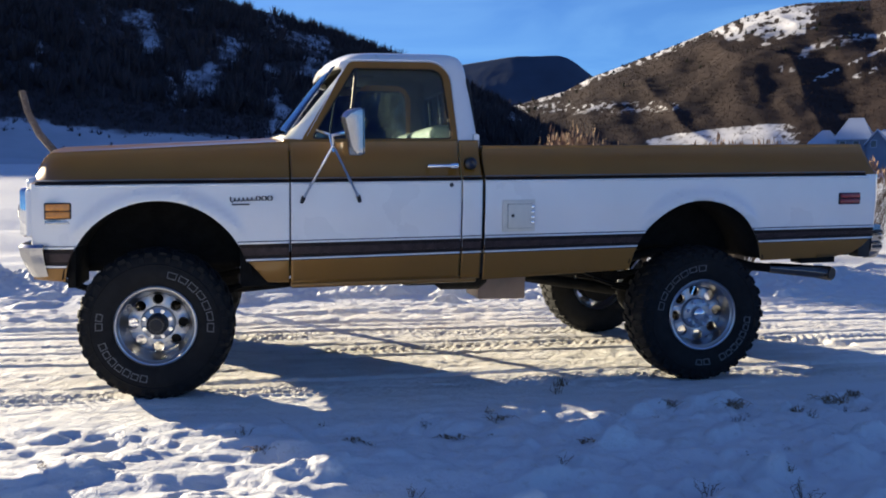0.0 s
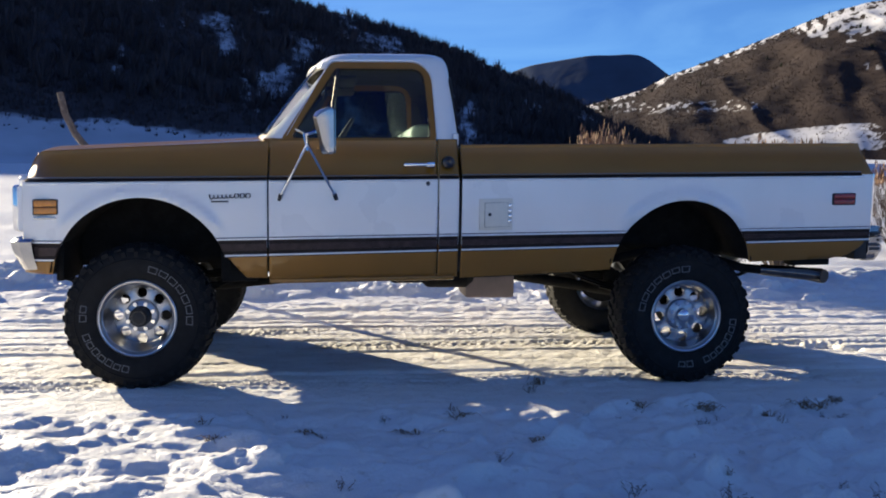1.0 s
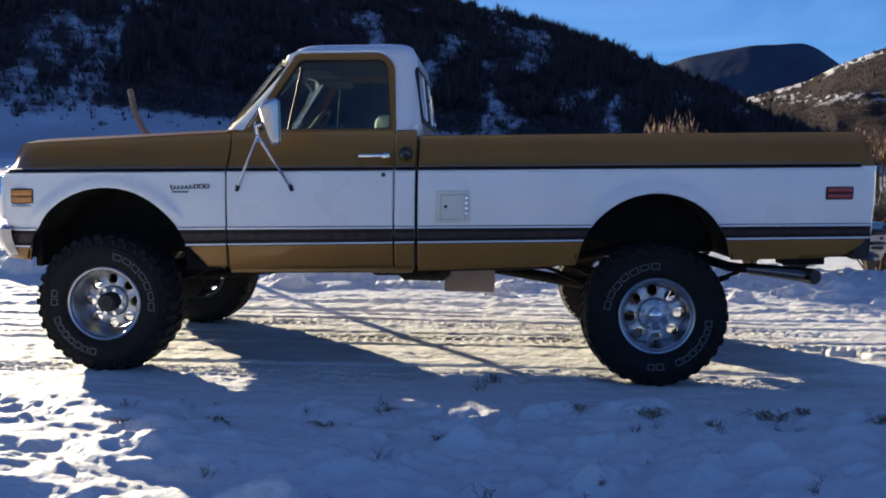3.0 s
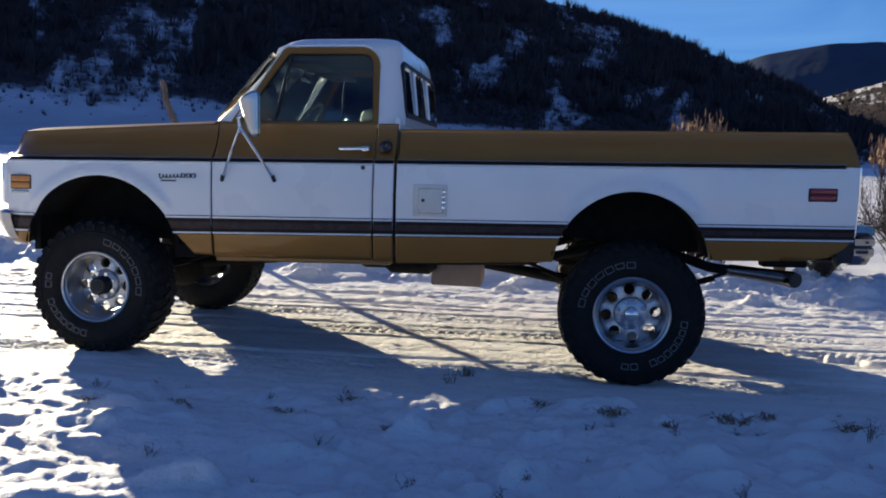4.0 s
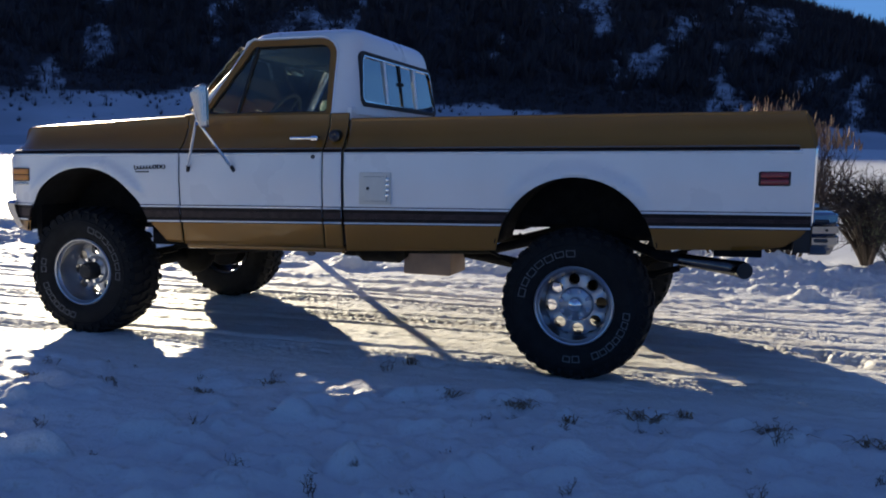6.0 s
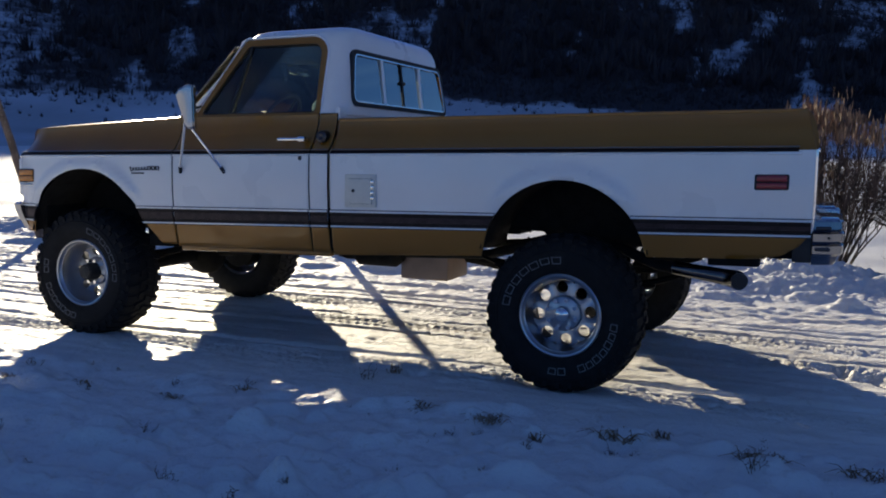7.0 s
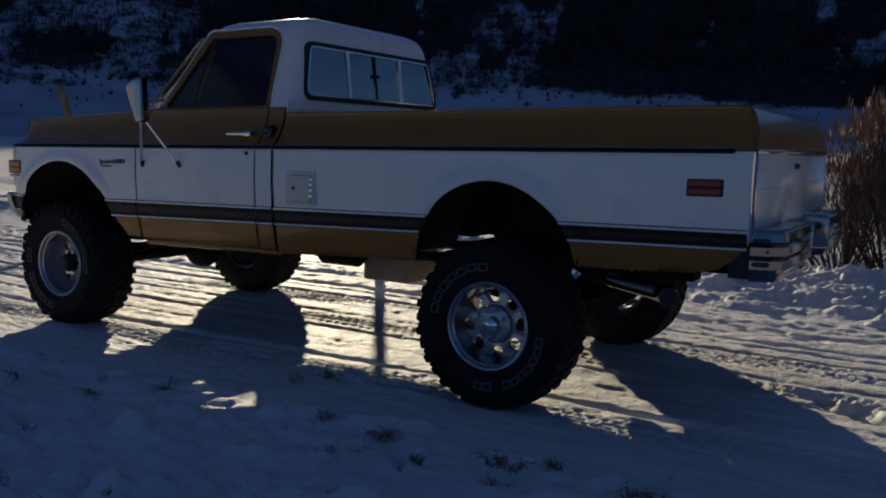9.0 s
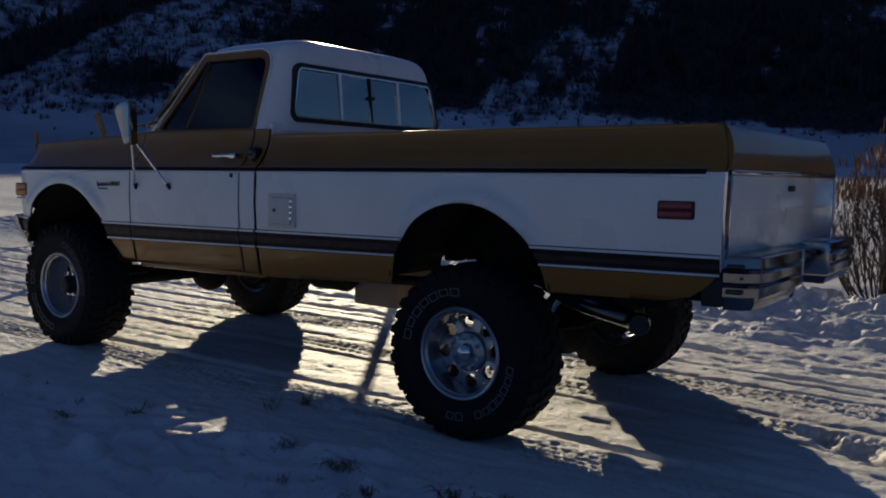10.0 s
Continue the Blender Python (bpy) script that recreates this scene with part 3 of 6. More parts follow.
def left_snow(X, Y, S, A, E):
    patch = step(0.47, 0.68, fbm(A * 0.42, S * 4.5, 4, 91)) * (0.30 + 0.85 * fbm(A * 2.4, S * 20, 4, 92))
    reach = 1 - 0.30 * step(-6, 2, A)
    foot = (1 - step(0.055, 0.10, S / reach + 0.05 * (fbm(X * 0.04, Y * 0.04, 3, 93) - 0.5))) * (1 - 0.75 * step(0.04, 0.07, S) * step(0.45, 0.58, fbm(X * 0.11, Y * 0.11, 3, 99)))
    # open snowy slope further round, crossed by a wooded draw
    n1, n2 = fbm(A * 0.5, E * 0.8, 4, 97), fbm(A * 1.6, E * 2.4, 4, 98)
    draw = np.interp(A, [-75, -61.2, -58.2, -55.1, -53.5, -45], [0.5, 4.8, 6.3, 8.2, 9.1, 13.5])
    wood = np.exp(-((E - draw + 0.8 * (n1 - 0.5)) / 1.0) ** 4)
    grove = np.exp(-((A + 52.5) / 2.6) ** 2 - ((E - 4.9) / 0.9) ** 2)
    slope = np.clip(0.56 + 0.8 * (n2 - 0.40), 0.25, 0.85) * (1 - 0.9 * np.maximum(wood, 0.8 * grove))
    open_side = step(-37, -50, A)
    cov = 0.80 * patch * (1 - open_side) + slope * open_side
    return np.maximum(cov, 0.95 * foot) + 0.06


RIGHT_AZ = [12, 16, 19.0, 20.6, 23.4, 27.3, 29.5, 31.6, 32.9, 36.5, 42, 60, 80]
RIGHT_EL = [3.5, 4.8, 5.65, 6.5, 7.5, 9.0, 9.8, 10.3, 10.45, 10.4, 12.4, 13.0, 9.0]


def right_snow(X, Y, S, A, E):
    below = np.interp(A, RIGHT_AZ, RIGHT_EL) - E
    n1, n2, n3 = fbm(A * 1.3, E * 2.2, 4, 94), fbm(A * 3.5, E * 5, 4, 95), fbm(A * 5, E * 8, 4, 96)
    ridge = (1 - step(0.05, 0.5, below + 0.9 * (n1 - 0.5))) * step(0.42, 0.54, n2) * (1 - step(33.5, 34.5, A))
    bowl = step(0.0, 0.45, E - np.interp(A, [26.5, 28.5, 30.8, 32.7, 34], [9.1, 8.45, 8.3, 8.3, 9.2]) + 1.2 * (n1 - 0.5)) * step(26.8, 28, A) * (1 - step(33.2, 34.2, A)) * step(0.34, 0.46, n2)
    crest = np.exp(-((np.interp(A, [32.0, 33.6, 35.1, 36.6, 38], [7.4, 8.3, 8.6, 8.75, 8.9]) - 0.3 - E + 0.5 * (n1 - 0.5)) / 0.30) ** 2) * step(31.8, 33, A) * step(0.34, 0.46, n2)
    line = np.interp(A, [33.0, 33.7, 37.4, 42], [5.9, 6.2, 7.85, 9.5])
    spur = np.maximum(np.exp(-((line - 0.08 - E) / 0.17) ** 2), np.exp(-((line - 0.95 - E) / 0.24) ** 2) * step(34.5, 36, A) * step(0.45, 0.56, n2)) * step(33.0, 33.8, A) * step(0.34, 0.50, n3)
    spot = np.exp(-((A - 31.9) / 1.0) ** 2 - ((E - 6.75) / 0.3) ** 2) * step(0.40, 0.52, n2)
    band = np.exp(-((E - 4.65) / 0.55) ** 2) * step(0.47, 0.60, n3) * (1 - step(25, 28, A))
    top = np.interp(A, [23.5, 24.2, 28, 32, 32.8], [2.5, 2.75, 3.35, 3.65, 3.5])
    field = step(-0.02, 0.10, top - E + 0.15 * (n2 - 0.5)) * step(23.4, 24.3, A) * (1 - step(31.6, 33.4, A + 2.2 * (n2 - 0.5))) * step(1.8, 2.2, E) * (0.75 + 0.5 * step(0.36, 0.45, n3))
    c = np.maximum.reduce([ridge, bowl, 0.9 * crest, spur, 0.8 * spot, 0.85 * band, field])
    return 0.08 + 0.78 * np.clip(c, 0, 1)


LEFT_AZ = [-95, -75, -64, -61, -58, -52, -46, -40, -30, -20, -10, -0.3, 3.8, 7.9, 10.5, 13.0, 15.6, 19.2, 24.0]
LEFT_EL = [8.0, 11.5, 12.0, 12.0, 11.9, 11.6, 11.2, 11.0, 12.1, 12.6, 12.0, 10.15, 9.1, 7.7, 6.75, 5.7, 4.5, 2.6, 1.2]
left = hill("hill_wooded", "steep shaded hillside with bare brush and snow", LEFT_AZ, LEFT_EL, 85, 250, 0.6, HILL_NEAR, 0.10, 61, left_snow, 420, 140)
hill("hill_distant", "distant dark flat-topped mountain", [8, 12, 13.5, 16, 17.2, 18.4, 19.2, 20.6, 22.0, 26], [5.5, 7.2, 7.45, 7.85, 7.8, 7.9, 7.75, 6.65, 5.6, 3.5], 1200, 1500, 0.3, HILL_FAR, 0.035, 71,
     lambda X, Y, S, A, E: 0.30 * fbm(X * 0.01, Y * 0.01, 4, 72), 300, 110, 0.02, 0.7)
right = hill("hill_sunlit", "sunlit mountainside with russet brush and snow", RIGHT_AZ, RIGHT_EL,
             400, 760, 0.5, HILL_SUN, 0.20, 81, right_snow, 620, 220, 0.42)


def brush(name, label, terrain, count, height, mat, keep, seed, blades):
    """Leafless brush over a slope: fans of thin upright twigs."""
    rng = np.random.default_rng(seed)
    X, Y, Z, C = terrain
    ny, nx = X.shape
    top = int(ny / 1.2)
    i, j = rng.random(count * 4) * (nx - 2), rng.random(count * 4) ** 0.9 * (top + 1)
    i0, j0 = i.astype(int), j.astype(int)
    fi, fj = i - i0, j - j0

    def at(M):
        return (M[j0, i0] * (1 - fi) + M[j0, i0 + 1] * fi) * (1 - fj) + (M[j0 + 1, i0] * (1 - fi) + M[j0 + 1, i0 + 1] * fi) * fj
    px, py, pz = at(X), at(Y), at(Z)
    good = keep(at(C), j / top) > rng.random(count * 4)
    px, py, pz = px[good][:count], py[good][:count], pz[good][:count]
    n, m = len(px), blades
    h = height * (0.45 + rng.random(n) ** 1.6 * 1.0)
    ang = rng.random((n, m)) * math.tau
    lean = h[:, None] * (0.06 + 0.70 * rng.random((n, m)))
    wide = h[:, None] * (0.035 + 0.05 * rng.random((n, m)))
    tip = np.sqrt(np.maximum(0.05, 1 - (lean / h[:, None]) ** 2 * 1.2)) * h[:, None] * (0.65 + 0.35 * rng.random((n, m)))
    base = np.stack((px, py, pz - 0.15), -1)[:, None, :]
    out = np.stack((np.cos(ang), np.sin(ang), np.zeros_like(ang)), -1)
    side = np.stack((-np.sin(ang), np.cos(ang), np.zeros_like(ang)), -1)
    root = base + out * (lean * 0.25)[..., None]
    v2 = base + out * lean[..., None] + np.array([0, 0, 1.0]) * tip[..., None]
    vs = np.stack((root + side * wide[..., None], v2, root - side * wide[..., None]), 2).reshape(-1, 3)
    ob = sheet(name, vs, np.arange(len(vs)).reshape(-1, 3), mat)
    return tagged(ob, label, "brush", kind="stuff")


brush("brush_wooded", "bare dark deciduous brush covering the hillside", left, 116000, 0.90, BRUSH, lambda c, s: np.clip(1.05 - 1.0 * c, 0.05, 1) * (s > 0.05), 5, 5)
brush("trees_wooded", "bare dark small trees along the hillside", left, 5500, 2.6, BRUSH, lambda c, s: np.clip(0.9 - 1.3 * c, 0.0, 1) * (s > 0.12), 15, 18)
brush("brush_foot", "small dark shrubs dotting the snowy foot slope", left, 7000, 0.70, BRUSH, lambda c, s: np.clip((s - 0.02) / 0.06, 0.15, 1) * (s > 0.015) * (s < 0.12), 7, 16)
brush("brush_sunlit", "russet leafless brush on the sunlit mountainside", right, 95000, 1.35, BRUSH_SUN, lambda c, s: np.clip(1.0 - 1.05 * c, 0.03, 1), 6, 4)
brush("trees_sunlit", "dark evergreen trees scattered over the mountainside", right, 260, 3.6, EVERGREEN, lambda c, s: (0.4 * c + 0.2) * (s > 0.5), 16, 14)

# ---- pickup truck ----
truck = new("pickup_truck")
tagged(truck, "lifted vintage gold and white pickup truck parked on packed snow", "truck")
BELT, TRIM = 1.515, 1.285
AXLE_F, AXLE_R, AXLE_Z = -1.613, 1.613, 0.435
ARCH_F, ARCH_R = (-1.600, 0.70, 0.487), (1.592, 0.70, 0.437)
LOW_Z = [0.66, 0.74, 0.84, 0.95, 1.10, 1.24, TRIM]
LOW_Y = [0.925, 0.945, 0.965, 0.980, 0.990, 0.988, 0.985]


def side_y(z, top, inset):
    """Half width of the body side at height z."""
    if z <= TRIM:
        return float(np.interp(z, LOW_Z, LOW_Y))
    f = min(1.0, (z - TRIM) / (top - TRIM))
    return 0.985 - inset * (1 - (1 - f) ** 2)


def nose_in(x):
    t = max(0.0, (-2.02 - x) / 0.25)
    return 0.11 * t * t


def body_side(xs, low, top, inset, arch=None, side=-1, row=0.03):
    """A pressed body side with its wheel opening and flared lip: gold below and above, white between."""
    zlow = [0.0] + list(np.arange(0.70, 0.86, row)) + [0.86] + list(np.arange(0.89, 0.94, row)) + [0.95] + list(np.arange(0.98, 1.27, row)) + [TRIM]
    vs, fs, ids, keep = [], [], [], {}
    ups = [0.12, 0.25, 0.4, 0.55, 0.7, 0.85, 0.95, 1.0]
    nrow = len(zlow) + len(ups)
    for i, x in enumerate(xs):
        zb = low(x)
        if arch:
            dx = x - arch[0]
            if abs(dx) < arch[2]:
                zb = max(zb, arch[1] + math.sqrt(arch[2] ** 2 - dx ** 2))
        if arch is ARCH_F and -1.15 < x < -0.98:
            zb = max(zb, 0.865 - 1.15 * (x + 1.14))
        tp = top(x)
        for z in zlow + [TRIM + u * (tp - TRIM) for u in ups]:
            z = max(z, zb)
            y = side_y(z, tp, inset)
            if arch:
                d = math.hypot(x - arch[0], z - arch[1]) - arch[2]
                if z > 0.84:
                    y += 0.024 * float(step(0.95, 1.06, z)) * float(np.interp(d, [-1, 0.045, 0.075], [1.0, 0.9, 0.0]))
            y -= nose_in(x)
            # the rear edge of the bed leans forward above the trim line
            lean = 0.050 * ((z - TRIM) / (tp - TRIM)) ** 1.2 * float(step(2.45, 2.797, x)) if arch is ARCH_R and z > TRIM else 0.0
            vs.append((x - lean, side * y, z))
    for i in range(len(xs) - 1):
        for k in range(nrow - 1):
            a, b, c, d = i * nrow + k, (i + 1) * nrow + k, (i + 1) * nrow + k + 1, i * nrow + k + 1
            if vs[a][2] >= vs[d][2] - 1e-6 and vs[b][2] >= vs[c][2] - 1e-6:
                continue
            zm = (vs[a][2] + vs[b][2] + vs[c][2] + vs[d][2]) / 4
            fs.append((a, b, c, d) if side < 0 else (d, c, b, a))
            ids.append(1 if 0.90 < zm < TRIM else 0)
    return vs, fs, ids


def panel(name, label, xs, low, top, inset, arch, side, thick=0.012):
    ob = part(name, body_side(xs, low, top, inset, arch, side), [GOLD, WHITE, UNDER, UNDER], truck, label, rake=True, smooth=30)
    md = ob.modifiers.new("sheet", "SOLIDIFY")
    md.thickness, md.offset = thick, -1
    # black edges and inner faces put the shade of gaps and arches into colour
    md.material_offset, md.material_offset_rim = 2, 2
    return ob


def strip(name, x0, x1, z0, z1, proud, mat, parent, side, top=1.48, inset=0.1, arch=None, label=""):
    """A moulding laid along the body side between the lines z0(x) and z1(x)."""
    n = max(2, int((x1 - x0) / 0.05))
    vs, fs = [], []
    for i in range(n + 1):
        x = x0 + (x1 - x0) * i / n
        a, b = z0(x), z1(x)
        ya, yb = side_y(a, top, inset) - nose_in(x), side_y(b, top, inset) - nose_in(x)
        e = min(0.004, (b - a) * 0.3)
        for yy, z in ((ya - 0.004, a), (ya + proud, a + e), (yb + proud, b - e), (yb - 0.004, b)):
            xx = x
            if arch:
                dx = math.sqrt(max(0.0, arch[2] ** 2 - (z - arch[1]) ** 2)) + 0.004
                xx = min(x, arch[0] - dx) if x < arch[0] else max(x, arch[0] + dx)
            vs.append((xx, side * yy, z))
    for i in range(n):
        for k in range(3):
            fs.append((4 * i + k, 4 * i + 4 + k, 4 * i + 5 + k, 4 * i + 1 + k))
    fs += [(0, 1, 2, 3), (4 * n + 3, 4 * n + 2, 4 * n + 1, 4 * n)]
    return part(name, recalc((vs, fs)), mat, parent, label, rake=True, smooth=30)


def mould_top(x):
    return 0.944 + 0.0025 * (x + 0.88)


def mould_low(x):
    return 0.853 + 0.0085 * (x + 0.88)


def mouldings(parent, x0, x1, side, bottom=True, top=True, arch=None):
    if bottom:
        # the dark margin left past the chrome paints a thin shade line along it
        strip("side_moulding", x0, x1, lambda x: mould_low(x) - 0.014, lambda x: mould_top(x) + 0.012, 0.006, WOODTONE, parent, side, arch=arch, label="dark wood-toned moulding")
        strip("chrome_strip", x0, x1, lambda x: mould_low(x) - 0.010, lambda x: mould_low(x) + 0.006, 0.014, TRIMMETAL, parent, side, arch=arch)
        strip("chrome_strip", x0, x1, lambda x: mould_top(x) - 0.008, lambda x: mould_top(x) + 0.009, 0.014, TRIMMETAL, parent, side, arch=arch)
        strip("wood_insert", x0, x1, lambda x: mould_low(x) + 0.021, lambda x: mould_top(x) - 0.024, 0.009, WOODGRAIN, parent, side, arch=arch)
    if top:
        strip("trim_insert", x0, x1, lambda x: TRIM - 0.009, lambda x: TRIM + 0.012, 0.008, WOODTONE, parent, side)
        strip("chrome_strip", x0, x1, lambda x: TRIM - 0.021, lambda x: TRIM - 0.008, 0.012, TRIMMETAL, parent, side)
        strip("chrome_strip", x0, x1, lambda x: TRIM + 0.011, lambda x: TRIM + 0.020, 0.011, SATINTRIM, parent, side)


def bumpy(lo, hi, n):
    return [lo + (hi - lo) * i / n for i in range(n + 1)]


for sd in (-1, 1):
    # front fender
    hood_top = lambda x: 1.455 + 0.055 * (x + 2.15) / 1.26 if x > -2.15 else 1.455 - 1.3 * (x + 2.15) ** 2 * 8
    f = panel("front_fender", "gold over white front fender with flared arch", bumpy(-2.265, -0.893, 130),
              lambda x: 0.756 - 0.035 * (x + 2.02) / 0.93, hood_top, 0.115, ARCH_F, sd)
    mouldings(f, -2.235, -2.01, sd, True, False, ARCH_F)
    mouldings(f, -1.19, -0.895, sd, True, False, ARCH_F)
    mouldings(f, -2.235, -0.895, sd, False, True)
    lamp = part("side_marker", box(-2.175, -2.035, sd * 0.992, sd * 0.955, 1.095, 1.185, 0.008), SEAL, f, "amber side marker lamp in black bezel", rake=True)
    for k in (0, 1):
        part("lens", box(-2.166, -2.044, sd * 0.999, sd * 0.985, 1.102 + 0.040 * k, 1.138 + 0.040 * k, 0.006), AMBER, lamp, rake=True)
    plate_bm = box(-2.172, -2.04, sd * 0.987, sd * 0.96, 1.072, 1.088, 0.002)
    part("emblem", plate_bm, MIRRORSHELL, f, "small chrome emblem bar", rake=True)
    # script badge as plain bars
    bd = tube([(-1.218 + 0.134 * q / 60 + 0.006 * math.cos(q * 0.62), sd * 0.994, 1.186 + (0.016 if q < 8 else 0.009) * math.sin(q * 0.62) + 0.004 * q / 60) for q in range(61)], 0.0032, 5)
    box(-1.205, -1.11, sd * 0.996, sd * 0.98, 1.156, 1.164, 0.002, bm=bd)
    for k in range(3):
        tube([(-1.064 + 0.032 * k + (0.011 + 0.001 * k) * math.cos(q * math.tau / 12), sd * 0.994, 1.192 + 0.013 * math.sin(q * math.tau / 12)) for q in range(13)], 0.0035, 5, bd)
    part("badge", bd, SEAL, f, "dark script badge", rake=True)

    # door
    d = panel("door", "gold and white door with chrome handle", bumpy(-0.885, 0.088, 60), lambda x: 0.705, lambda x: BELT, 0.112, None, sd)
    mouldings(d, -0.883, 0.086, sd)
    # upper frame of the door
    def shell_y(z, deep=0.0):
        return float(np.interp(z, [1.49, 1.90, 1.97], [0.868, 0.718, 0.690])) - deep
    dplace = lambda u, v, dd, sd=sd: (u, sd * (shell_y(v) + 0.006 - dd), v)
    OUT = rounded([(-0.83, 1.505), (-0.535, 1.985), (0.060, 1.985), (0.090, 1.505)], [0.02, 0.05, 0.13, 0.02])
    INN = rounded([(-0.768, 1.522), (-0.510, 1.946), (0.018, 1.942), (0.058, 1.522)], [0.015, 0.03, 0.075, 0.02])
    fr = part("window_frame", ring_slab(OUT, INN, dplace, 0.035), GOLD, d, "gold window frame", rake=True)
    part("drip_rail", ring_slab(rounded([(-0.845, 1.44), (-0.543, 1.997), (0.068, 1.997), (0.106, 1.44)], [0.02, 0.055, 0.138, 0.02]),
                                rounded([(-0.838, 1.45), (-0.539, 1.990), (0.063, 1.990), (0.098, 1.45)], [0.02, 0.052, 0.133, 0.02]),
                                lambda u, v, dd, sd=sd: (u, sd * (shell_y(v) + 0.014 - dd - 1.6 * max(0.0, 1.535 - v)), v), 0.02), TRIMMETAL, d, rake=True)
    part("door_seal", ring_slab(rounded([(-0.771, 1.519), (-0.512, 1.949), (0.020, 1.945), (0.061, 1.519)], [0.015, 0.03, 0.075, 0.02]),
                                rounded([(-0.755, 1.528), (-0.504, 1.938), (0.012, 1.934), (0.050, 1.528)], [0.015, 0.03, 0.07, 0.02]),
                                lambda u, v, dd, sd=sd: (u, sd * (shell_y(v) - 0.006 - dd), v), 0.012), SEAL, d, rake=True)
    part("side_window", plate(rounded([(-0.545, 1.515), (-0.486, 1.954), (0.018, 1.949), (0.058, 1.515)], [0.005, 0.005, 0.07, 0.01]),
                              lambda u, v, dd, sd=sd: (u, sd * (shell_y(v) - 0.012 - dd), v), 0.004), GLASS, d, rake=True).visible_shadow = False
    part("vent_window", plate(rounded([(-0.768, 1.515), (-0.510, 1.949), (-0.500, 1.949), (-0.558, 1.515)], [0.005] * 4),
                              lambda u, v, dd, sd=sd: (u, sd * (shell_y(v) - 0.010 - dd), v), 0.004), GLASS, d, rake=True).visible_shadow = False
    bar = bmesh.new()
    tube([(-0.551, sd * (shell_y(1.515) - 0.006), 1.515), (-0.493, sd * (shell_y(1.949) - 0.006), 1.949)], 0.010, 8, bar)
    part("vent_post", bar, SEAL, d, rake=True)
    hb = box(-0.115, 0.062, sd * 1.005, sd * 0.985, 1.352, 1.372, 0.007)
    box(0.02, 0.068, sd * 1.004, sd * 0.93, 1.346, 1.378, 0.008, bm=hb)
    box(-0.11, -0.09, sd * 0.998, sd * 0.93, 1.352, 1.372, 0.004, bm=hb)
    part("door_handle", hb, CHROME, d, "chrome door handle", rake=True)
    lk = bmesh.new()
    revolve([(0.0, 0.0), (0.0, 0.010), (-0.006, 0.013), (-0.02, 0.013)], 14, lk)
    part("door_lock", lk, DARKCHROME, d, rake=True, m=Matrix.Translation((0.03, sd * 0.995, 1.252)) @ (Matrix.Identity(4) if sd > 0 else Matrix.Rotation(math.pi, 4, "Z")))

    # cab corner behind the door, rocker below it
    c = panel("cab_corner", "gold and white cab corner behind the door", bumpy(0.096, 0.213, 10), lambda x: 0.70, lambda x: BELT - 0.002, 0.112, None, sd)
    mouldings(c, 0.098, 0.211, sd)
    part("rocker_panel", box(-0.885, 0.200, sd * 0.915, sd * 0.86, 0.676, 0.710, 0.010), GOLD, truck, "gold rocker panel", rake=True)
    if sd < 0:
        cap = bmesh.new()
        revolve([(0.0, 0.0), (0.006, 0.018), (0.0, 0.034), (-0.02, 0.038), (-0.05, 0.038)], 28, cap)
        part("fuel_cap", cap, DARKCHROME, c, "dark chrome fuel filler cap", rake=True, m=Matrix.Translation((0.152, -0.955, 1.375)) @ Matrix.Rotation(math.pi, 4, "Z"))

    # bed side
    bs = panel("bed_side", "gold and white pickup bed side with flared arch", bumpy(0.231, 2.797, 232),
               lambda x: float(np.interp(x, [0.231, 1.15, 2.03, 2.55, 2.67, 2.745, 2.797], [0.690, 0.722, 0.752, 0.763, 0.785, 0.835, 0.90])), lambda x: 1.481, 0.10, ARCH_R, sd)
    mouldings(bs, 0.233, 1.24, sd, True, False, ARCH_R)
    mouldings(bs, 1.945, 2.792, sd, True, False, ARCH_R)
    mouldings(bs, 0.233, 2.72, sd, False, True)
    strip("trim_end", 2.585, 2.735, lambda x: TRIM - 0.023, lambda x: TRIM - 0.006, 0.015, TRIMMETAL, bs, sd)
    part("bed_rail", box(0.238, 2.72, sd * 0.89, sd * 0.80, 1.462, 1.481, 0.006), GOLD, bs, rake=True)
    part("inner_wall", box(0.26, 2.72, sd * 0.815, sd * 0.80, 1.155, 1.465), GOLD, bs, rake=True)
    rl = part("side_marker", box(2.530, 2.687, sd * 0.996, sd * 0.96, 1.095, 1.172, 0.010), SEAL, bs, "red side marker lamp in black bezel", rake=True)
    for k in (0, 1):
        part("lens", box(2.541, 2.676, sd * 1.003, sd * 0.99, 1.102 + 0.034 * k, 1.132 + 0.034 * k, 0.006), RED, rl, rake=True)
    part("rear_edge", tube([(2.797, sd * 0.962, 0.91), (2.799, sd * 0.985, 1.1), (2.799, sd * 0.984, 1.285)], 0.006, 6), CHROME, bs, rake=True)
    # wheel housings
    for ax, az, r in (ARCH_F, ARCH_R):
        vs, fs = [], []
        for k in range(33):
            th = math.radians(8 + 164 * k / 32)
            for y in (0.955, 0.52):
                vs.append((ax + (r + 0.012) * math.cos(th), sd * y, az + (r + 0.012) * math.sin(th)))
        for k in range(32):
            fs.append((2 * k, 2 * k + 2, 2 * k + 3, 2 * k + 1))
        if ax > 0:
            inner = [2 * k + 1 for k in range(33) if vs[2 * k + 1][2] > (0.83 if vs[2 * k + 1][0] < ax else 0.75)]
            vs += [(ax - 0.22, sd * 0.52, 0.83), (ax - 0.14, sd * 0.52, 0.75)]
            inner += [len(vs) - 2, len(vs) - 1]
        else:
            inner = [2 * k + 1 for k in range(33) if vs[2 * k + 1][2] > (0.83 if sd > 0 else 0.72)]
        fs.append(tuple(inner))
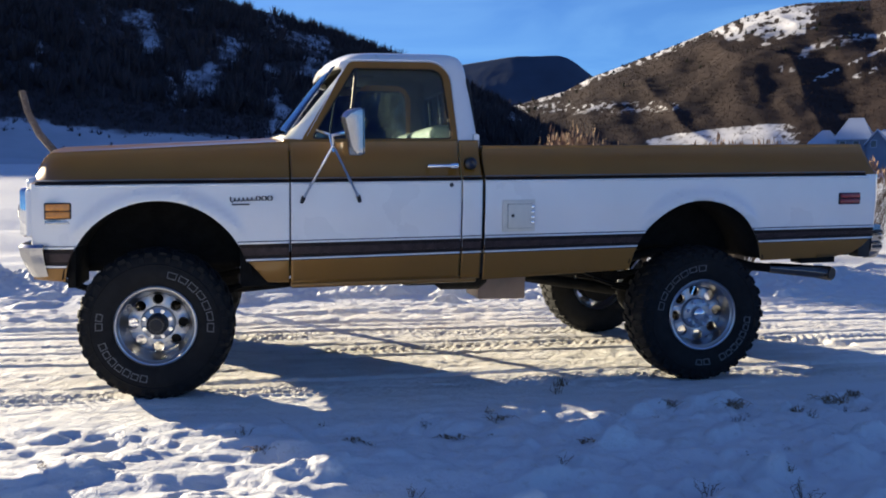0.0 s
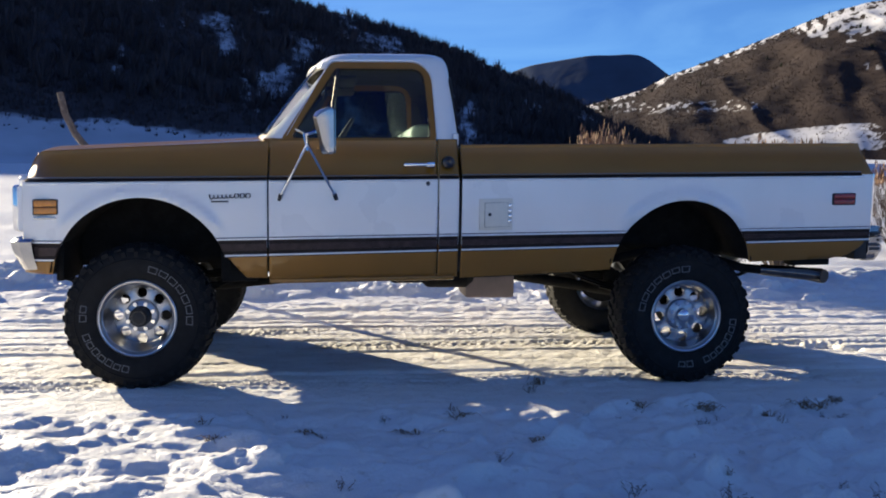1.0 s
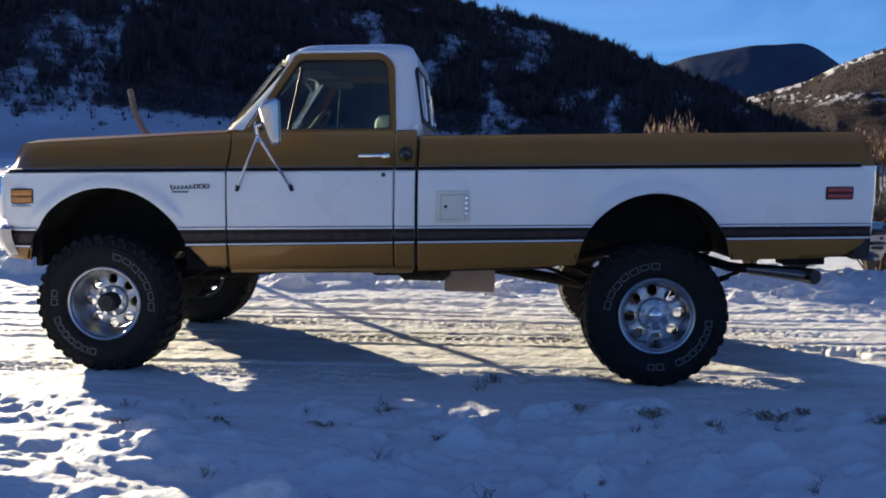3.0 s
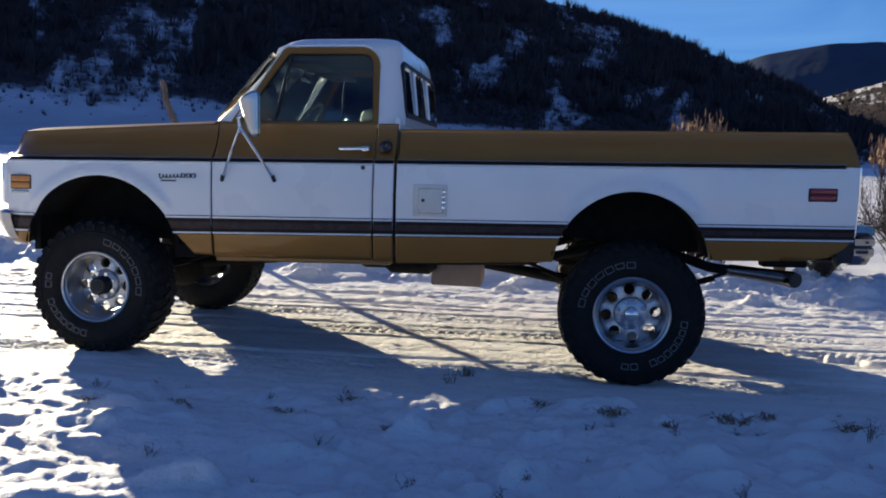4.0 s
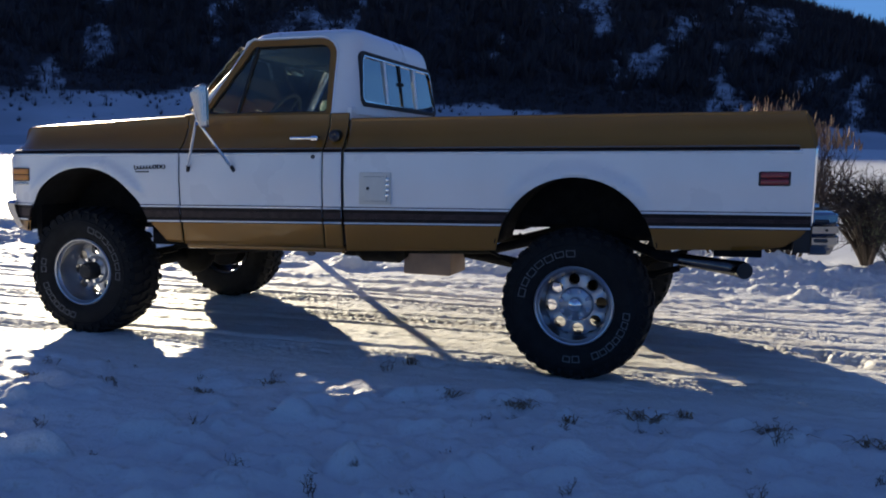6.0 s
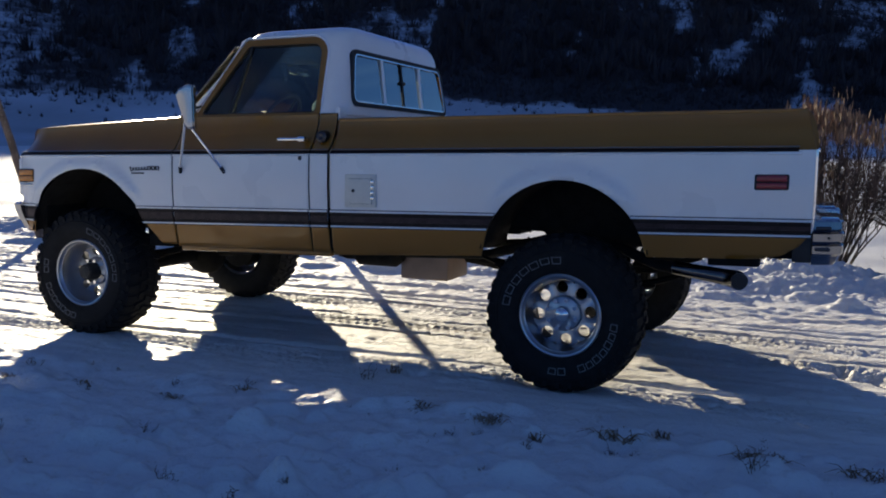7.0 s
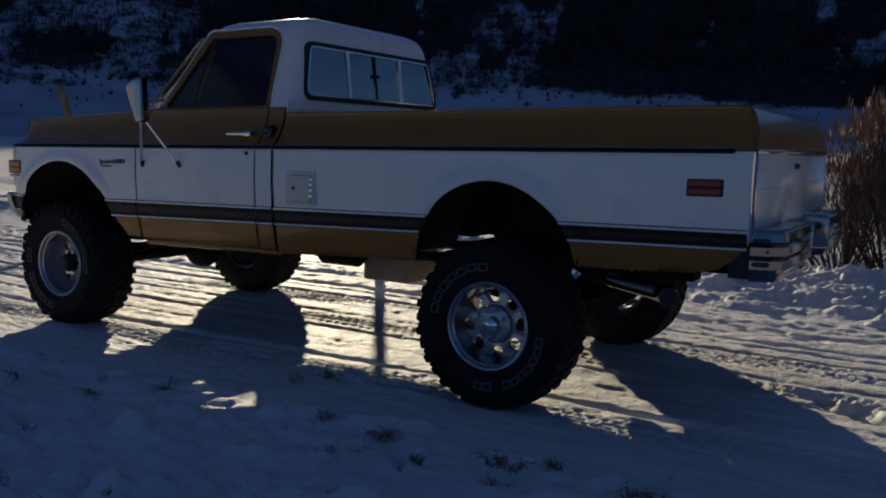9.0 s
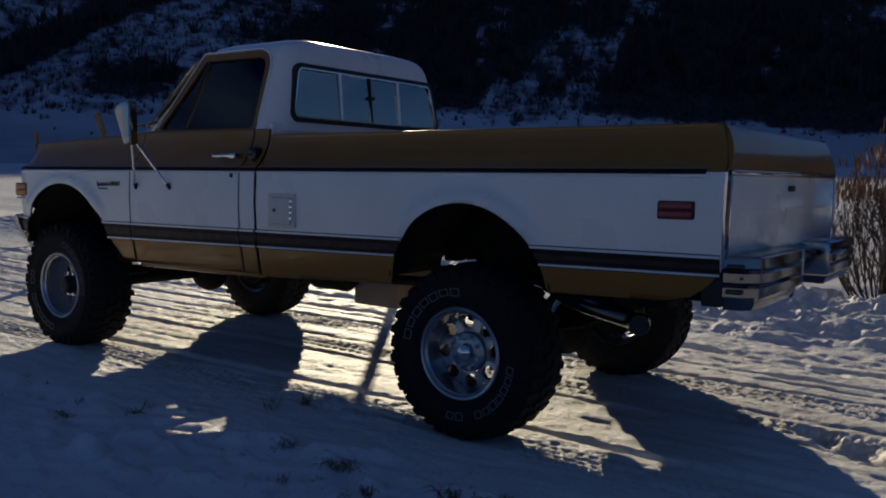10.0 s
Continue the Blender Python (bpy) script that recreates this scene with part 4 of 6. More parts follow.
        w = part("wheel_housing", (vs, fs), UNDER, truck, "black wheel housing", rake=True)
        md = w.modifiers.new("sheet", "SOLIDIFY")
        md.thickness = 0.006

    # added black strip that stands in for the shade between cab and bed
    part("gap_seal", box(0.208, 0.236, sd * 0.935, sd * 0.87, 0.73, 1.262, 0.004), SEAL, truck, "added black strip for the shade in the gap between cab and bed", rake=True)

# access hatch in the bed side
hatch = part("access_hatch", box(0.334, 0.530, -1.000, -0.970, 0.975, 1.160, 0.004), CREAM, truck, "cream painted access hatch with hinge and rivets", rake=True)
part("seam", box(0.3635, 0.5085, -1.0025, -0.990, 0.9935, 1.1365, 0.001), SEAL, hatch, "dark seam", rake=True)
part("hatch_door", box(0.365, 0.507, -1.010, -0.998, 0.995, 1.135, 0.004), CREAM, hatch, rake=True)
for k in range(4):
    part("hinge", box(0.503, 0.524, -1.012, -0.998, 1.020 + 0.030 * k, 1.038 + 0.030 * k, 0.003), CHROME, hatch, rake=True)
lkb = bmesh.new()
revolve([(0.004, 0.0), (0.004, 0.009), (-0.004, 0.011)], 12, lkb)
part("hatch_lock", lkb, SEAL, hatch, rake=True, m=Matrix.Translation((0.393, -1.010, 1.068)) @ Matrix.Rotation(math.pi, 4, "Z"))

for sd in (-1, 1):
    part("splash_panel", box(-1.165, -0.955, sd * 0.885, sd * 0.50, 0.690, 1.02, 0.01), UNDER, truck, "black splash panel behind the front wheel", rake=True)

    part("splash_panel", box(-2.085, -2.04, sd * 0.885, sd * 0.50, 0.715, 0.95, 0.008), UNDER, truck, "black splash panel ahead of the front wheel", rake=True)

# hood and cowl
hx, hy = np.linspace(-2.272, -0.86, 60), np.linspace(-1, 1, 41)
hv = []
for x in hx:
    e = 1.455 + 0.055 * (x + 2.15) / 1.29 if x > -2.15 else 1.455 - 10.4 * (x + 2.15) ** 2
    for y in hy:
        w = 0.872 - nose_in(x) if x < -2.0 else 0.872
        crown = 0.052 * (1 - abs(y) ** 2.5) - 0.010 * math.exp(-((abs(y) - 0.62) / 0.03) ** 2)
        hv.append((x - 0.035 * (1 - y * y) * step(-1.9, -2.25, x), w * y, e + crown))
hood = part("hood", (hv, [tuple(f[::-1]) for f in grid_faces(41, 60)]), GOLD, truck, "gold metallic hood", rake=True, smooth=25)
hood.data.flip_normals()
part("cowl", box(-0.93, -0.80, -0.865, 0.865, 1.46, 1.525, 0.015), GOLD, truck, "gold cowl below the windshield", rake=True)
for y0 in (-0.35, 0.25):
    wp = tube([(-0.93, y0, 1.535), (-0.90, y0 - 0.02, 1.56), (-0.86, y0 - 0.32, 1.60)], 0.006, 6)
    part("wiper", wp, CHROME, truck, rake=True)

# cab shell
def plan(xf, xb, hw, rf, rb, bulge):
    pts = []
    for (cx, cy, r, a0) in ((xb - rb, hw - rb, rb, 0), (xf + rf, hw - rf, rf, 90), (xf + rf, -hw + rf, rf, 180), (xb - rb, -hw + rb, rb, 270)):
        arc = [Vector((cx + r * math.cos(radians(a0 + 90 * k / 8)), cy + r * math.sin(radians(a0 + 90 * k / 8)))) for k in range(9)]
        if pts:
            pts += [pts[-1].lerp(arc[0], q / 9) for q in range(1, 9)]
        pts += arc
    pts += [pts[-1].lerp(pts[0], q / 9) for q in range(1, 9)]
    mid = (xf + xb) / 2
    for p in pts:
        if p.x < mid:
            p.x -= bulge * (1 - min(1, abs(p.y) / hw) ** 2) * min(1, (mid - p.x) / 0.25)
    return pts


def cab_loft(off):
    rows = []
    for z in (1.508, 1.54, 1.58, 1.66, 1.74, 1.82, 1.90):
        rows.append((z, 0.0))
    rows += [(1.955, 0.006), (2.000, 0.022), (2.030, 0.052), (2.048, 0.10), (2.060, 0.17), (2.070, 0.27), (2.076, 0.42)]
    vs, n = [], 0
    for z, ins in rows:
        f = (z - 1.47) / 0.43
        xf = -0.965 + 0.355 * min(f, 0.49 / 0.43)
        xb = 0.238 - 0.048 * f
        hw = 0.877 - 0.159 * f
        if z > 1.90:
            g = (z - 1.90) / 0.13
            xb, hw = 0.190 - 0.01 * g, 0.718 - 0.035 * g
        xf, xb, hw = xf + ins * 0.6 + off, xb - ins * 0.55 - off, hw - ins - off
        r = max(0.03, 0.115 - 0.1 * ins)
        ring = plan(xf, xb, hw, min(r, 0.09), r, 0.115)
        n = len(ring)
        zz = z - off * (0 if z < 1.6 else min(1, (z - 1.6) / 0.4))
        vs += [(p.x, p.y, zz) for p in ring]
    fs = []
    for k in range(len(rows) - 1):
        for q in range(n):
            a, b = k * n + q, k * n + (q + 1) % n
            fs.append((a, b, b + n, a + n))
    vs.append((-0.22, 0, vs[-1][2] + 0.006))
    t = (len(rows) - 1) * n
    for q in range(n):
        fs.append((t + q, t + (q + 1) % n, len(vs) - 1))
    return vs, fs, n


ov, of, nr = cab_loft(0.0)
iv, inf, _ = cab_loft(0.035)
base = len(ov)
fs = of + [tuple(base + i for i in f[::-1]) for f in inf] + [(q, base + q, base + (q + 1) % nr, (q + 1) % nr) for q in range(nr)]
shell = recalc((ov + iv, fs))
DOOR_OUT = rounded([(-0.826, 1.40), (-0.533, 1.982), (0.058, 1.982), (0.088, 1.40)], [0.01, 0.05, 0.13, 0.01])
REAR_OUT = rounded([(-0.735, 1.562), (0.735, 1.562), (0.665, 1.905), (-0.665, 1.905)], [0.05, 0.05, 0.06, 0.06])
FRONT_OUT = rounded([(-0.812, 1.555), (0.812, 1.555), (0.668, 1.945), (-0.668, 1.945)], [0.05] * 4)
shell = cut(shell, [plate(DOOR_OUT, lambda u, v, dd: (u, -1.2 + dd, v), 2.4), plate(REAR_OUT, lambda u, v, dd: (0.05 + dd, u, v), 0.4),
                    plate(FRONT_OUT, lambda u, v, dd: (-1.4 + dd, u, v), 1.0)])
for fc in shell.faces:
    if (fc.calc_center_median() - Vector((-0.2, 0, 1.7))).dot(fc.normal) < 0:
        fc.material_index = 1
cab = part("cab_roof", shell, [WHITE, LINER], truck, "white cab roof and pillars", rake=True, smooth=32)


def rear_x(v):
    return 0.238 - 0.048 * (v - 1.47) / 0.43


rear_place = lambda u, v, dd: (rear_x(v) + 0.008 - dd, u, v)
rw = part("rear_window", ring_slab(REAR_OUT, rounded([(-0.705, 1.588), (0.705, 1.588), (0.640, 1.880), (-0.640, 1.880)], [0.04, 0.04, 0.05, 0.05]), rear_place, 0.045), SEAL, truck,
          "sliding rear window in black rubber gasket", rake=True)
part("window_frame", ring_slab(rounded([(-0.706, 1.587), (0.706, 1.587), (0.641, 1.881), (-0.641, 1.881)], [0.04, 0.04, 0.05, 0.05]),
                               rounded([(-0.695, 1.597), (0.695, 1.597), (0.632, 1.872), (-0.632, 1.872)], [0.03, 0.03, 0.04, 0.04]), rear_place, 0.02), CHROME, rw, rake=True)
for y in (-0.285, 0.0, 0.285):
    part("divider", tube([(rear_x(1.6) + 0.006, y, 1.595), (rear_x(1.872) + 0.003, y, 1.872)], 0.011 if y else 0.007, 6), TRIMMETAL if y else SEAL, rw, rake=True)
part("latch", box(rear_x(1.74) - 0.006, rear_x(1.74) + 0.016, -0.03, 0.03, 1.735, 1.758, 0.004), SEAL, rw, rake=True)
for y0, y1 in ((-0.69, -0.285), (-0.285, 0.0), (0.0, 0.285), (0.285, 0.69)):
    lo = 0.0 if abs(y0) < 0.6 and abs(y1) < 0.6 else 0.055
    pv = [(y0, 1.595), (y1, 1.595), (y1 - (lo if y1 > 0.5 else 0), 1.872), (y0 + (lo if y0 < -0.5 else 0), 1.872)]
    part("pane", plate([Vector(p) for p in pv], lambda u, v, dd: (rear_x(v) + 0.002 - 0.025 * (v - 1.595) - dd, u, v), 0.004), REARGLASS, rw, rake=True).visible_shadow = False

# windshield
wv, nu, nv = [], 25, 9
for j in range(nv):
    v = 1.545 + 0.41 * j / (nv - 1)
    f = (v - 1.47) / 0.43
    hw = 0.842 - 0.142 * j / (nv - 1)
    for i in range(nu):
        y = hw * (2 * i / (nu - 1) - 1)
        wv.append((-0.965 + 0.355 * f + 0.016 - 0.115 * (1 - abs(y / 0.885) ** 3.6), y, v))
ws = part("windshield", (wv, grid_faces(nu, nv)), SHIELD, truck, "curved windshield glass", rake=True)
ws.visible_shadow = False
wsm = ws.modifiers.new("sheet", "SOLIDIFY")
wsm.thickness = 0.005
hv2, ys = [], np.linspace(-0.675, 0.675, 21)
for y in ys:
    xs = -0.566 - 0.112 * (1 - abs(y / 0.70) ** 2.6)
    hv2 += [(xs - 0.016, y, 1.944), (xs - 0.024, y, 1.954), (xs - 0.012, y, 1.982), (xs + 0.050, y, 2.008), (xs + 0.030, y, 1.948)]
hf2 = [(5 * k + q, 5 * k + (q + 1) % 5, 5 * k + 5 + (q + 1) % 5, 5 * k + 5 + q) for k in range(20) for q in range(5)] + [(0, 1, 2, 3, 4), (104, 103, 102, 101, 100)]
part("roof_visor", recalc((hv2, hf2)), WHITE, cab, rake=True, smooth=40)
part("cab_back", box(0.190, 0.222, -0.865, 0.865, 0.76, 1.470, 0.012), GOLD, truck, "gold painted cab back wall", rake=True)
part("cab_back", box(0.188, 0.224, -0.862, 0.862, 1.472, 1.55, 0.012), WHITE, truck, "white painted cab back below the window", rake=True)
part("cab_floor", box(-0.95, 0.20, -0.86, 0.86, 0.74, 0.78), UNDER, truck, "dark cab floor pan", rake=True)
part("firewall", box(-0.97, -0.94, -0.86, 0.86, 0.76, 1.47), UNDER, truck, "dark firewall behind the engine bay", rake=True)

# cab interior
seat = part("bench_seat", box(-0.42, 0.12, -0.74, 0.74, 0.95, 1.16, 0.05, 3), VINYL, truck, "pale green vinyl bench seat", rake=True)
for y0, y1 in ((-0.74, -0.015), (0.015, 0.74)):
    part("seat_back", box(-0.06, 0.16, y0, y1, 1.10, 1.612, 0.055, 3), VINYL, seat, rake=True)
part("dashboard", box(-0.92, -0.66, -0.80, 0.80, 1.30, 1.525, 0.04, 3), DASH, truck, "dark padded dashboard", rake=True)
swr = bmesh.new()
ring = [(0.19 * math.cos(a * math.tau / 28), 0.19 * math.sin(a * math.tau / 28), 0) for a in range(29)]
tube(ring, 0.013, 8, swr, caps=False)
for a in (20, 160, 270):
    tube([(0, 0, -0.02), (0.185 * math.cos(radians(a)), 0.185 * math.sin(radians(a)), 0)], 0.009, 6, swr)
bmesh.ops.create_cone(swr, cap_ends=True, segments=16, radius1=0.045, radius2=0.03, depth=0.05, matrix=Matrix.Translation((0, 0, -0.02)))
part("steering_wheel", swr, DASH, truck, "dark steering wheel with three spokes", rake=True, m=Matrix.Translation((-0.50, -0.38, 1.50)) @ Matrix.Rotation(radians(-58), 4, "Y"))
part("steering_column", tube([(-0.52, -0.38, 1.485), (-0.80, -0.38, 1.34)], 0.028, 10), DASH, truck, rake=True)
mir = part("rear_view_mirror", box(-0.60, -0.585, -0.13, 0.13, 1.83, 1.885, 0.010), CHROME, truck, "interior rear view mirror", rake=True)
part("stalk", tube([(-0.60, 0, 1.86), (-0.625, 0, 1.93)], 0.007, 6), CHROME, mir, rake=True)
for sd in (-1, 1):
    part("sun_visor", box(-0.565, -0.38, sd * 0.60, sd * 0.08, 1.895, 1.915, 0.006), LINER, truck, "folded beige sun visor", rake=True)
for k in range(2):
    part("window_crank", tube([(-0.35, (-1 + 2 * k) * 0.84, 1.22), (-0.28, (-1 + 2 * k) * 0.80, 1.25)], 0.010, 6), CHROME, truck, rake=True)

# tow mirrors on chrome struts
def tow_mirror(sd):
    x, y = -0.555, sd * 1.235
    m = Matrix.Translation((x, y, 1.545)) @ Matrix.Rotation(radians(-sd * 30), 4, "Z") @ Matrix.Rotation(radians(-1.5), 4, "Y")
    bm = bmesh.new()
    out = rounded([(-0.044, -0.124), (0.044, -0.124), (0.046, 0.124), (-0.046, 0.124)], [0.014] * 4)
    rings = []
    for xx, sc in ((0.020, 1.0), (0.004, 1.03), (-0.012, 1.0), (-0.052, 0.74), (-0.074, 0.42)):
        rings.append([bm.verts.new((xx * (0.72 + 2.2 * p.y if xx < -0.02 else 1.0), p.x * sc, p.y * (sc if xx > -0.02 else 0.35 + 0.65 * sc))) for p in out])
    for r0, r1 in zip(rings, rings[1:]):
        for k in range(len(out)):
            bm.faces.new((r0[k], r0[(k + 1) % len(out)], r1[(k + 1) % len(out)], r1[k]))
    bm.faces.new(rings[-1])
    bm.faces.new(rings[0][::-1])
    bmesh.ops.recalc_face_normals(bm, faces=bm.faces)
    mi = part("tow_mirror", bm, MIRRORSHELL, truck, "large chrome tow mirror on struts", rake=True, m=m, smooth=32)
    part("gasket", plate(out, lambda u, v, dd: (0.024 - dd, u * 0.96, v * 0.97), 0.003), SEAL, mi, rake=True, m=m)
    part("mirror_glass", plate(out, lambda u, v, dd: (0.031 - dd, u * 1.02, v * 0.99), 0.006), DIMMIRROR, mi, rake=True, m=m)
    part("arm", tube([(-0.66, sd * 1.13, 1.475), (-0.665, sd * 1.15, 1.53), (-0.60, sd * 1.20, 1.545)], 0.010, 8), CHROME, mi, rake=True)
    part("arm", tube([(-0.735, sd * 0.90, 1.57), (-0.68, sd * 1.12, 1.535), (-0.66, sd * 1.14, 1.44)], 0.008, 8), CHROME, mi, rake=True)
    for fx in (-0.826, -0.500):
        part("strut", tube([(-0.662, sd * 1.14, 1.475), (fx, sd * 0.992, 1.172)], 0.008, 8), CHROME, mi, rake=True)
        part("strut_foot", tube([(fx + 0.012 * (1 if fx < -0.7 else -1), sd * 1.003, 1.198), (fx, sd * 0.985, 1.165)], 0.012, 8), SEAL, mi, rake=True)


tow_mirror(-1)
tow_mirror(1)

# front end
gr = part("grille", box(-2.335, -2.24, -0.84, 0.84, 1.00, 1.265, 0.02), CHROME, truck, "chrome grille with horizontal bars", rake=True)
for k in range(5):
    part("bar", box(-2.350, -2.33, -0.52, 0.52, 1.03 + 0.05 * k, 1.048 + 0.05 * k, 0.004), CHROME, gr, rake=True)
part("core", box(-2.284, -2.10, -0.78, 0.78, 0.85, 1.0), UNDER, gr, rake=True)
part("nose_panel", box(-2.30, -2.215, -0.84, 0.84, 1.255, 1.322, 0.03, 3), WHITE, truck, "white nose panel above the grille", rake=True)
for sd in (-1, 1):
    hl = bmesh.new()
    revolve([(0.052, 0.0), (0.046, 0.05), (0.026, 0.085), (0.006, 0.095)], 32, hl)
    bz = part("headlamp", hl, LAMP, truck, "round headlamp in chrome bezel", rake=True, m=Matrix.Translation((-2.316, sd * 0.70, 1.13)) @ Matrix.Rotation(radians(90), 4, "Z"))
    rb = bmesh.new()
    revolve([(-0.02, 0.13), (0.012, 0.125), (0.016, 0.108), (0.0, 0.094)], 32, rb)
    part("bezel", rb, CHROME, bz, rake=True, m=Matrix.Translation((-2.316, sd * 0.70, 1.13)) @ Matrix.Rotation(radians(90), 4, "Z"))
    part("fender_cap", box(-2.292, -2.235, sd * 0.885, sd * 0.81, 1.00, 1.26, 0.016, 3), WHITE, truck, rake=True)


def bumper(name, label, path, section, mat):
    """A pressed bumper: the section (depth, height) swept along the plan path."""
    vs, fs, k = [], [], len(section)
    for i, (x, y) in enumerate(path):
        a, b = path[max(i - 1, 0)], path[min(i + 1, len(path) - 1)]
        dx, dy = b[0] - a[0], b[1] - a[1]
        ln = math.hypot(dx, dy)
        nx, ny = -dy / ln, dx / ln
        for q, z in section:
            vs.append((x + nx * q, y + ny * q, z))
    for i in range(len(path) - 1):
        for j in range(k):
            fs.append((i * k + j, i * k + (j + 1) % k, (i + 1) * k + (j + 1) % k, (i + 1) * k + j))
    fs += [tuple(range(k)), tuple(range(len(vs) - 1, len(vs) - 1 - k, -1))]
    return part(name, recalc((vs, fs)), mat, truck, label, rake=True, smooth=28)


fp = [(-2.185, -0.948), (-2.25, -0.935), (-2.305, -0.88), (-2.33, -0.78), (-2.345, -0.5), (-2.35, 0), (-2.345, 0.5), (-2.33, 0.78), (-2.305, 0.88), (-2.25, 0.935), (-2.185, 0.948)]
bumper("front_bumper", "chrome front bumper with rounded ends", fp, [(-0.070, 0.772), (-0.040, 0.785), (-0.004, 0.85), (0.016, 0.90), (0.024, 0.945), (0.006, 0.962), (-0.012, 0.950), (-0.016, 0.87), (-0.072, 0.79)], MIRRORSHELL)

# tailgate, rear wall and bed
tg = part("tailgate", box(2.76, 2.8, -0.928, 0.928, 0.93, TRIM - 0.012, 0.008), WHITE, truck, "closed white tailgate with glossy gold top band", rake=True)
BAND = [(2.806, TRIM + 0.012), (2.805, 1.312), (2.802, 1.338), (2.797, 1.366), (2.790, 1.396), (2.780, 1.426), (2.768, 1.452), (2.756, 1.468), (2.743, 1.476), (2.728, 1.477), (2.720, 1.470), (2.735, 1.40), (2.755, TRIM + 0.012)]
bv, ny = [], 25
for x, z in BAND:
    hw = side_y(z, 1.481, 0.10) - 0.016
    bv += [(x, hw * (2 * q / (ny - 1) - 1), z) for q in range(ny)]
bf = [(k * ny + q, k * ny + q + 1, ((k + 1) % len(BAND)) * ny + q + 1, ((k + 1) % len(BAND)) * ny + q) for k in range(len(BAND)) for q in range(ny - 1)]
bf += [tuple(k * ny for k in range(len(BAND))), tuple(k * ny + ny - 1 for k in range(len(BAND) - 1, -1, -1))]
part("top_band", recalc((bv, bf)), GOLD, tg, "glossy gold painted top band", rake=True)
part("chrome_strip", box(2.79, 2.812, -0.93, 0.93, TRIM - 0.010, TRIM + 0.010, 0.005), CHROME, tg, rake=True)
part("chrome_strip", box(2.79, 2.806, -0.92, 0.92, 0.936, 0.946, 0.003), CHROME, tg, rake=True)
part("tailgate_handle", box(2.797, 2.811, -0.05, 0.05, 1.205, 1.232, 0.006), SEAL, tg, "black tailgate handle", rake=True)
part("pressed_rib", box(2.795, 2.804, -0.80, 0.80, 1.115, 1.130, 0.004), WHITE, tg, rake=True)
for sd in (-1, 1):
    part("edge_trim", box(2.792, 2.806, sd * 0.926, sd * 0.918, 0.945, TRIM - 0.012, 0.003), CHROME, tg, rake=True)
    part("bed_post", box(2.75, 2.793, sd * 0.972, sd * 0.932, 0.90, TRIM, 0.008), SEAL, truck, "dark bed corner post behind the tail lamp", rake=True)
    tl = part("tail_lamp", box(2.785, 2.799, sd * 0.970, sd * 0.936, 0.98, 1.262, 0.004), DARKCHROME, truck, "slim vertical red tail lamp in dark bezel", rake=True)
    part("lens", box(2.795, 2.804, sd * 0.966, sd * 0.941, 0.99, 1.25, 0.003), RED, tl, rake=True)
for sd in (-1, 1):
    for x0, x1 in ((0.26, 1.13), (2.05, 2.755)):
        part("bed_wall", box(x0, x1, sd * 0.83, sd * 0.51, 0.945, 0.985), UNDER, truck, "dark bed floor beside the wheel housing", rake=True)
        part("bed_wall", box(x0, x1, sd * 0.815, sd * 0.80, 0.985, 1.155), GOLD, truck, "gold inner wall of the bed", rake=True)
part("bed_floor", box(0.25, 2.74, -0.51, 0.51, 0.945, 0.985, 0.0), UNDER, truck, "dark bed floor", rake=True)
part("bed_front_wall", box(0.245, 0.285, -0.87, 0.87, 0.90, 1.475, 0.008), GOLD, truck, "gold front wall of the bed", rake=True)
part("rear_crossmember", box(2.60, 2.755, -0.86, 0.86, 0.76, 0.90, 0.01), UNDER, truck, "dark rear crossmember", rake=True)
for sd in (-1, 1):
    part("bed_corner_filler", box(2.715, 2.8, sd * 0.955, sd * 0.86, 0.755, 0.90, 0.008), SEAL, truck, "black filler below the bed corner", rake=True)

# chrome step bumper
half = [(2.80, 0.945), (2.87, 0.935), (2.912, 0.90), (2.925, 0.84), (2.925, 0.31), (2.918, 0.29), (2.815, 0.285), (2.80, 0.26), (2.80, 0.0)]
rp = half + [(x, -y) for x, y in half[-2::-1]]
sec = [(0.0, 0.955), (0.012, 0.95), (0.016, 0.915), (0.004, 0.905), (0.018, 0.893), (0.018, 0.858), (0.004, 0.846), (0.016, 0.836), (0.016, 0.80), (0.0, 0.785), (-0.006, 0.765), (-0.02, 0.745), (-0.05, 0.742), (-0.05, 0.955)]
rb = bumper("rear_bumper", "ribbed chrome step bumper", rp, sec, BUMPERCHROME)
for sd in (-1, 1):
    part("step_pad", box(2.79, 2.915, sd * 0.90, sd * 0.295, 0.944, 0.959, 0.003), BUMPERCHROME, rb, rake=True)
    part("bolt", tube([(2.872, sd * 0.945, 0.875), (2.872, sd * 0.960, 0.875)], 0.007, 8), DARKCHROME, rb, rake=True)
    for z0 in (0.920, 0.822):
        part("slot", box(2.812, 2.880, sd * 0.966, sd * 0.92, z0 - 0.010, z0 + 0.009, 0.006), DARKCHROME, rb, "dark slot", rake=True)
    ep = cut(box(2.79, 2.940, sd * 0.266, sd * 0.252, 0.795, 0.952, 0.004), [tube([(2.89, sd * 0.23, 0.905), (2.89, sd * 0.29, 0.905)], 0.015, 14)])
    part("end_plate", ep, MIRRORSHELL, rb, "bright inner end plate with a round hole", rake=True)
    part("bumper_bracket", box(2.33, 2.57, sd * 0.925, sd * 0.80, 0.722, 0.770, 0.006), UNDER, truck, "black bumper bracket under the bed", rake=True)
part("plate_lamp", box(2.815, 2.84, -0.055, 0.055, 0.84, 0.90, 0.01), SEAL, rb, rake=True)

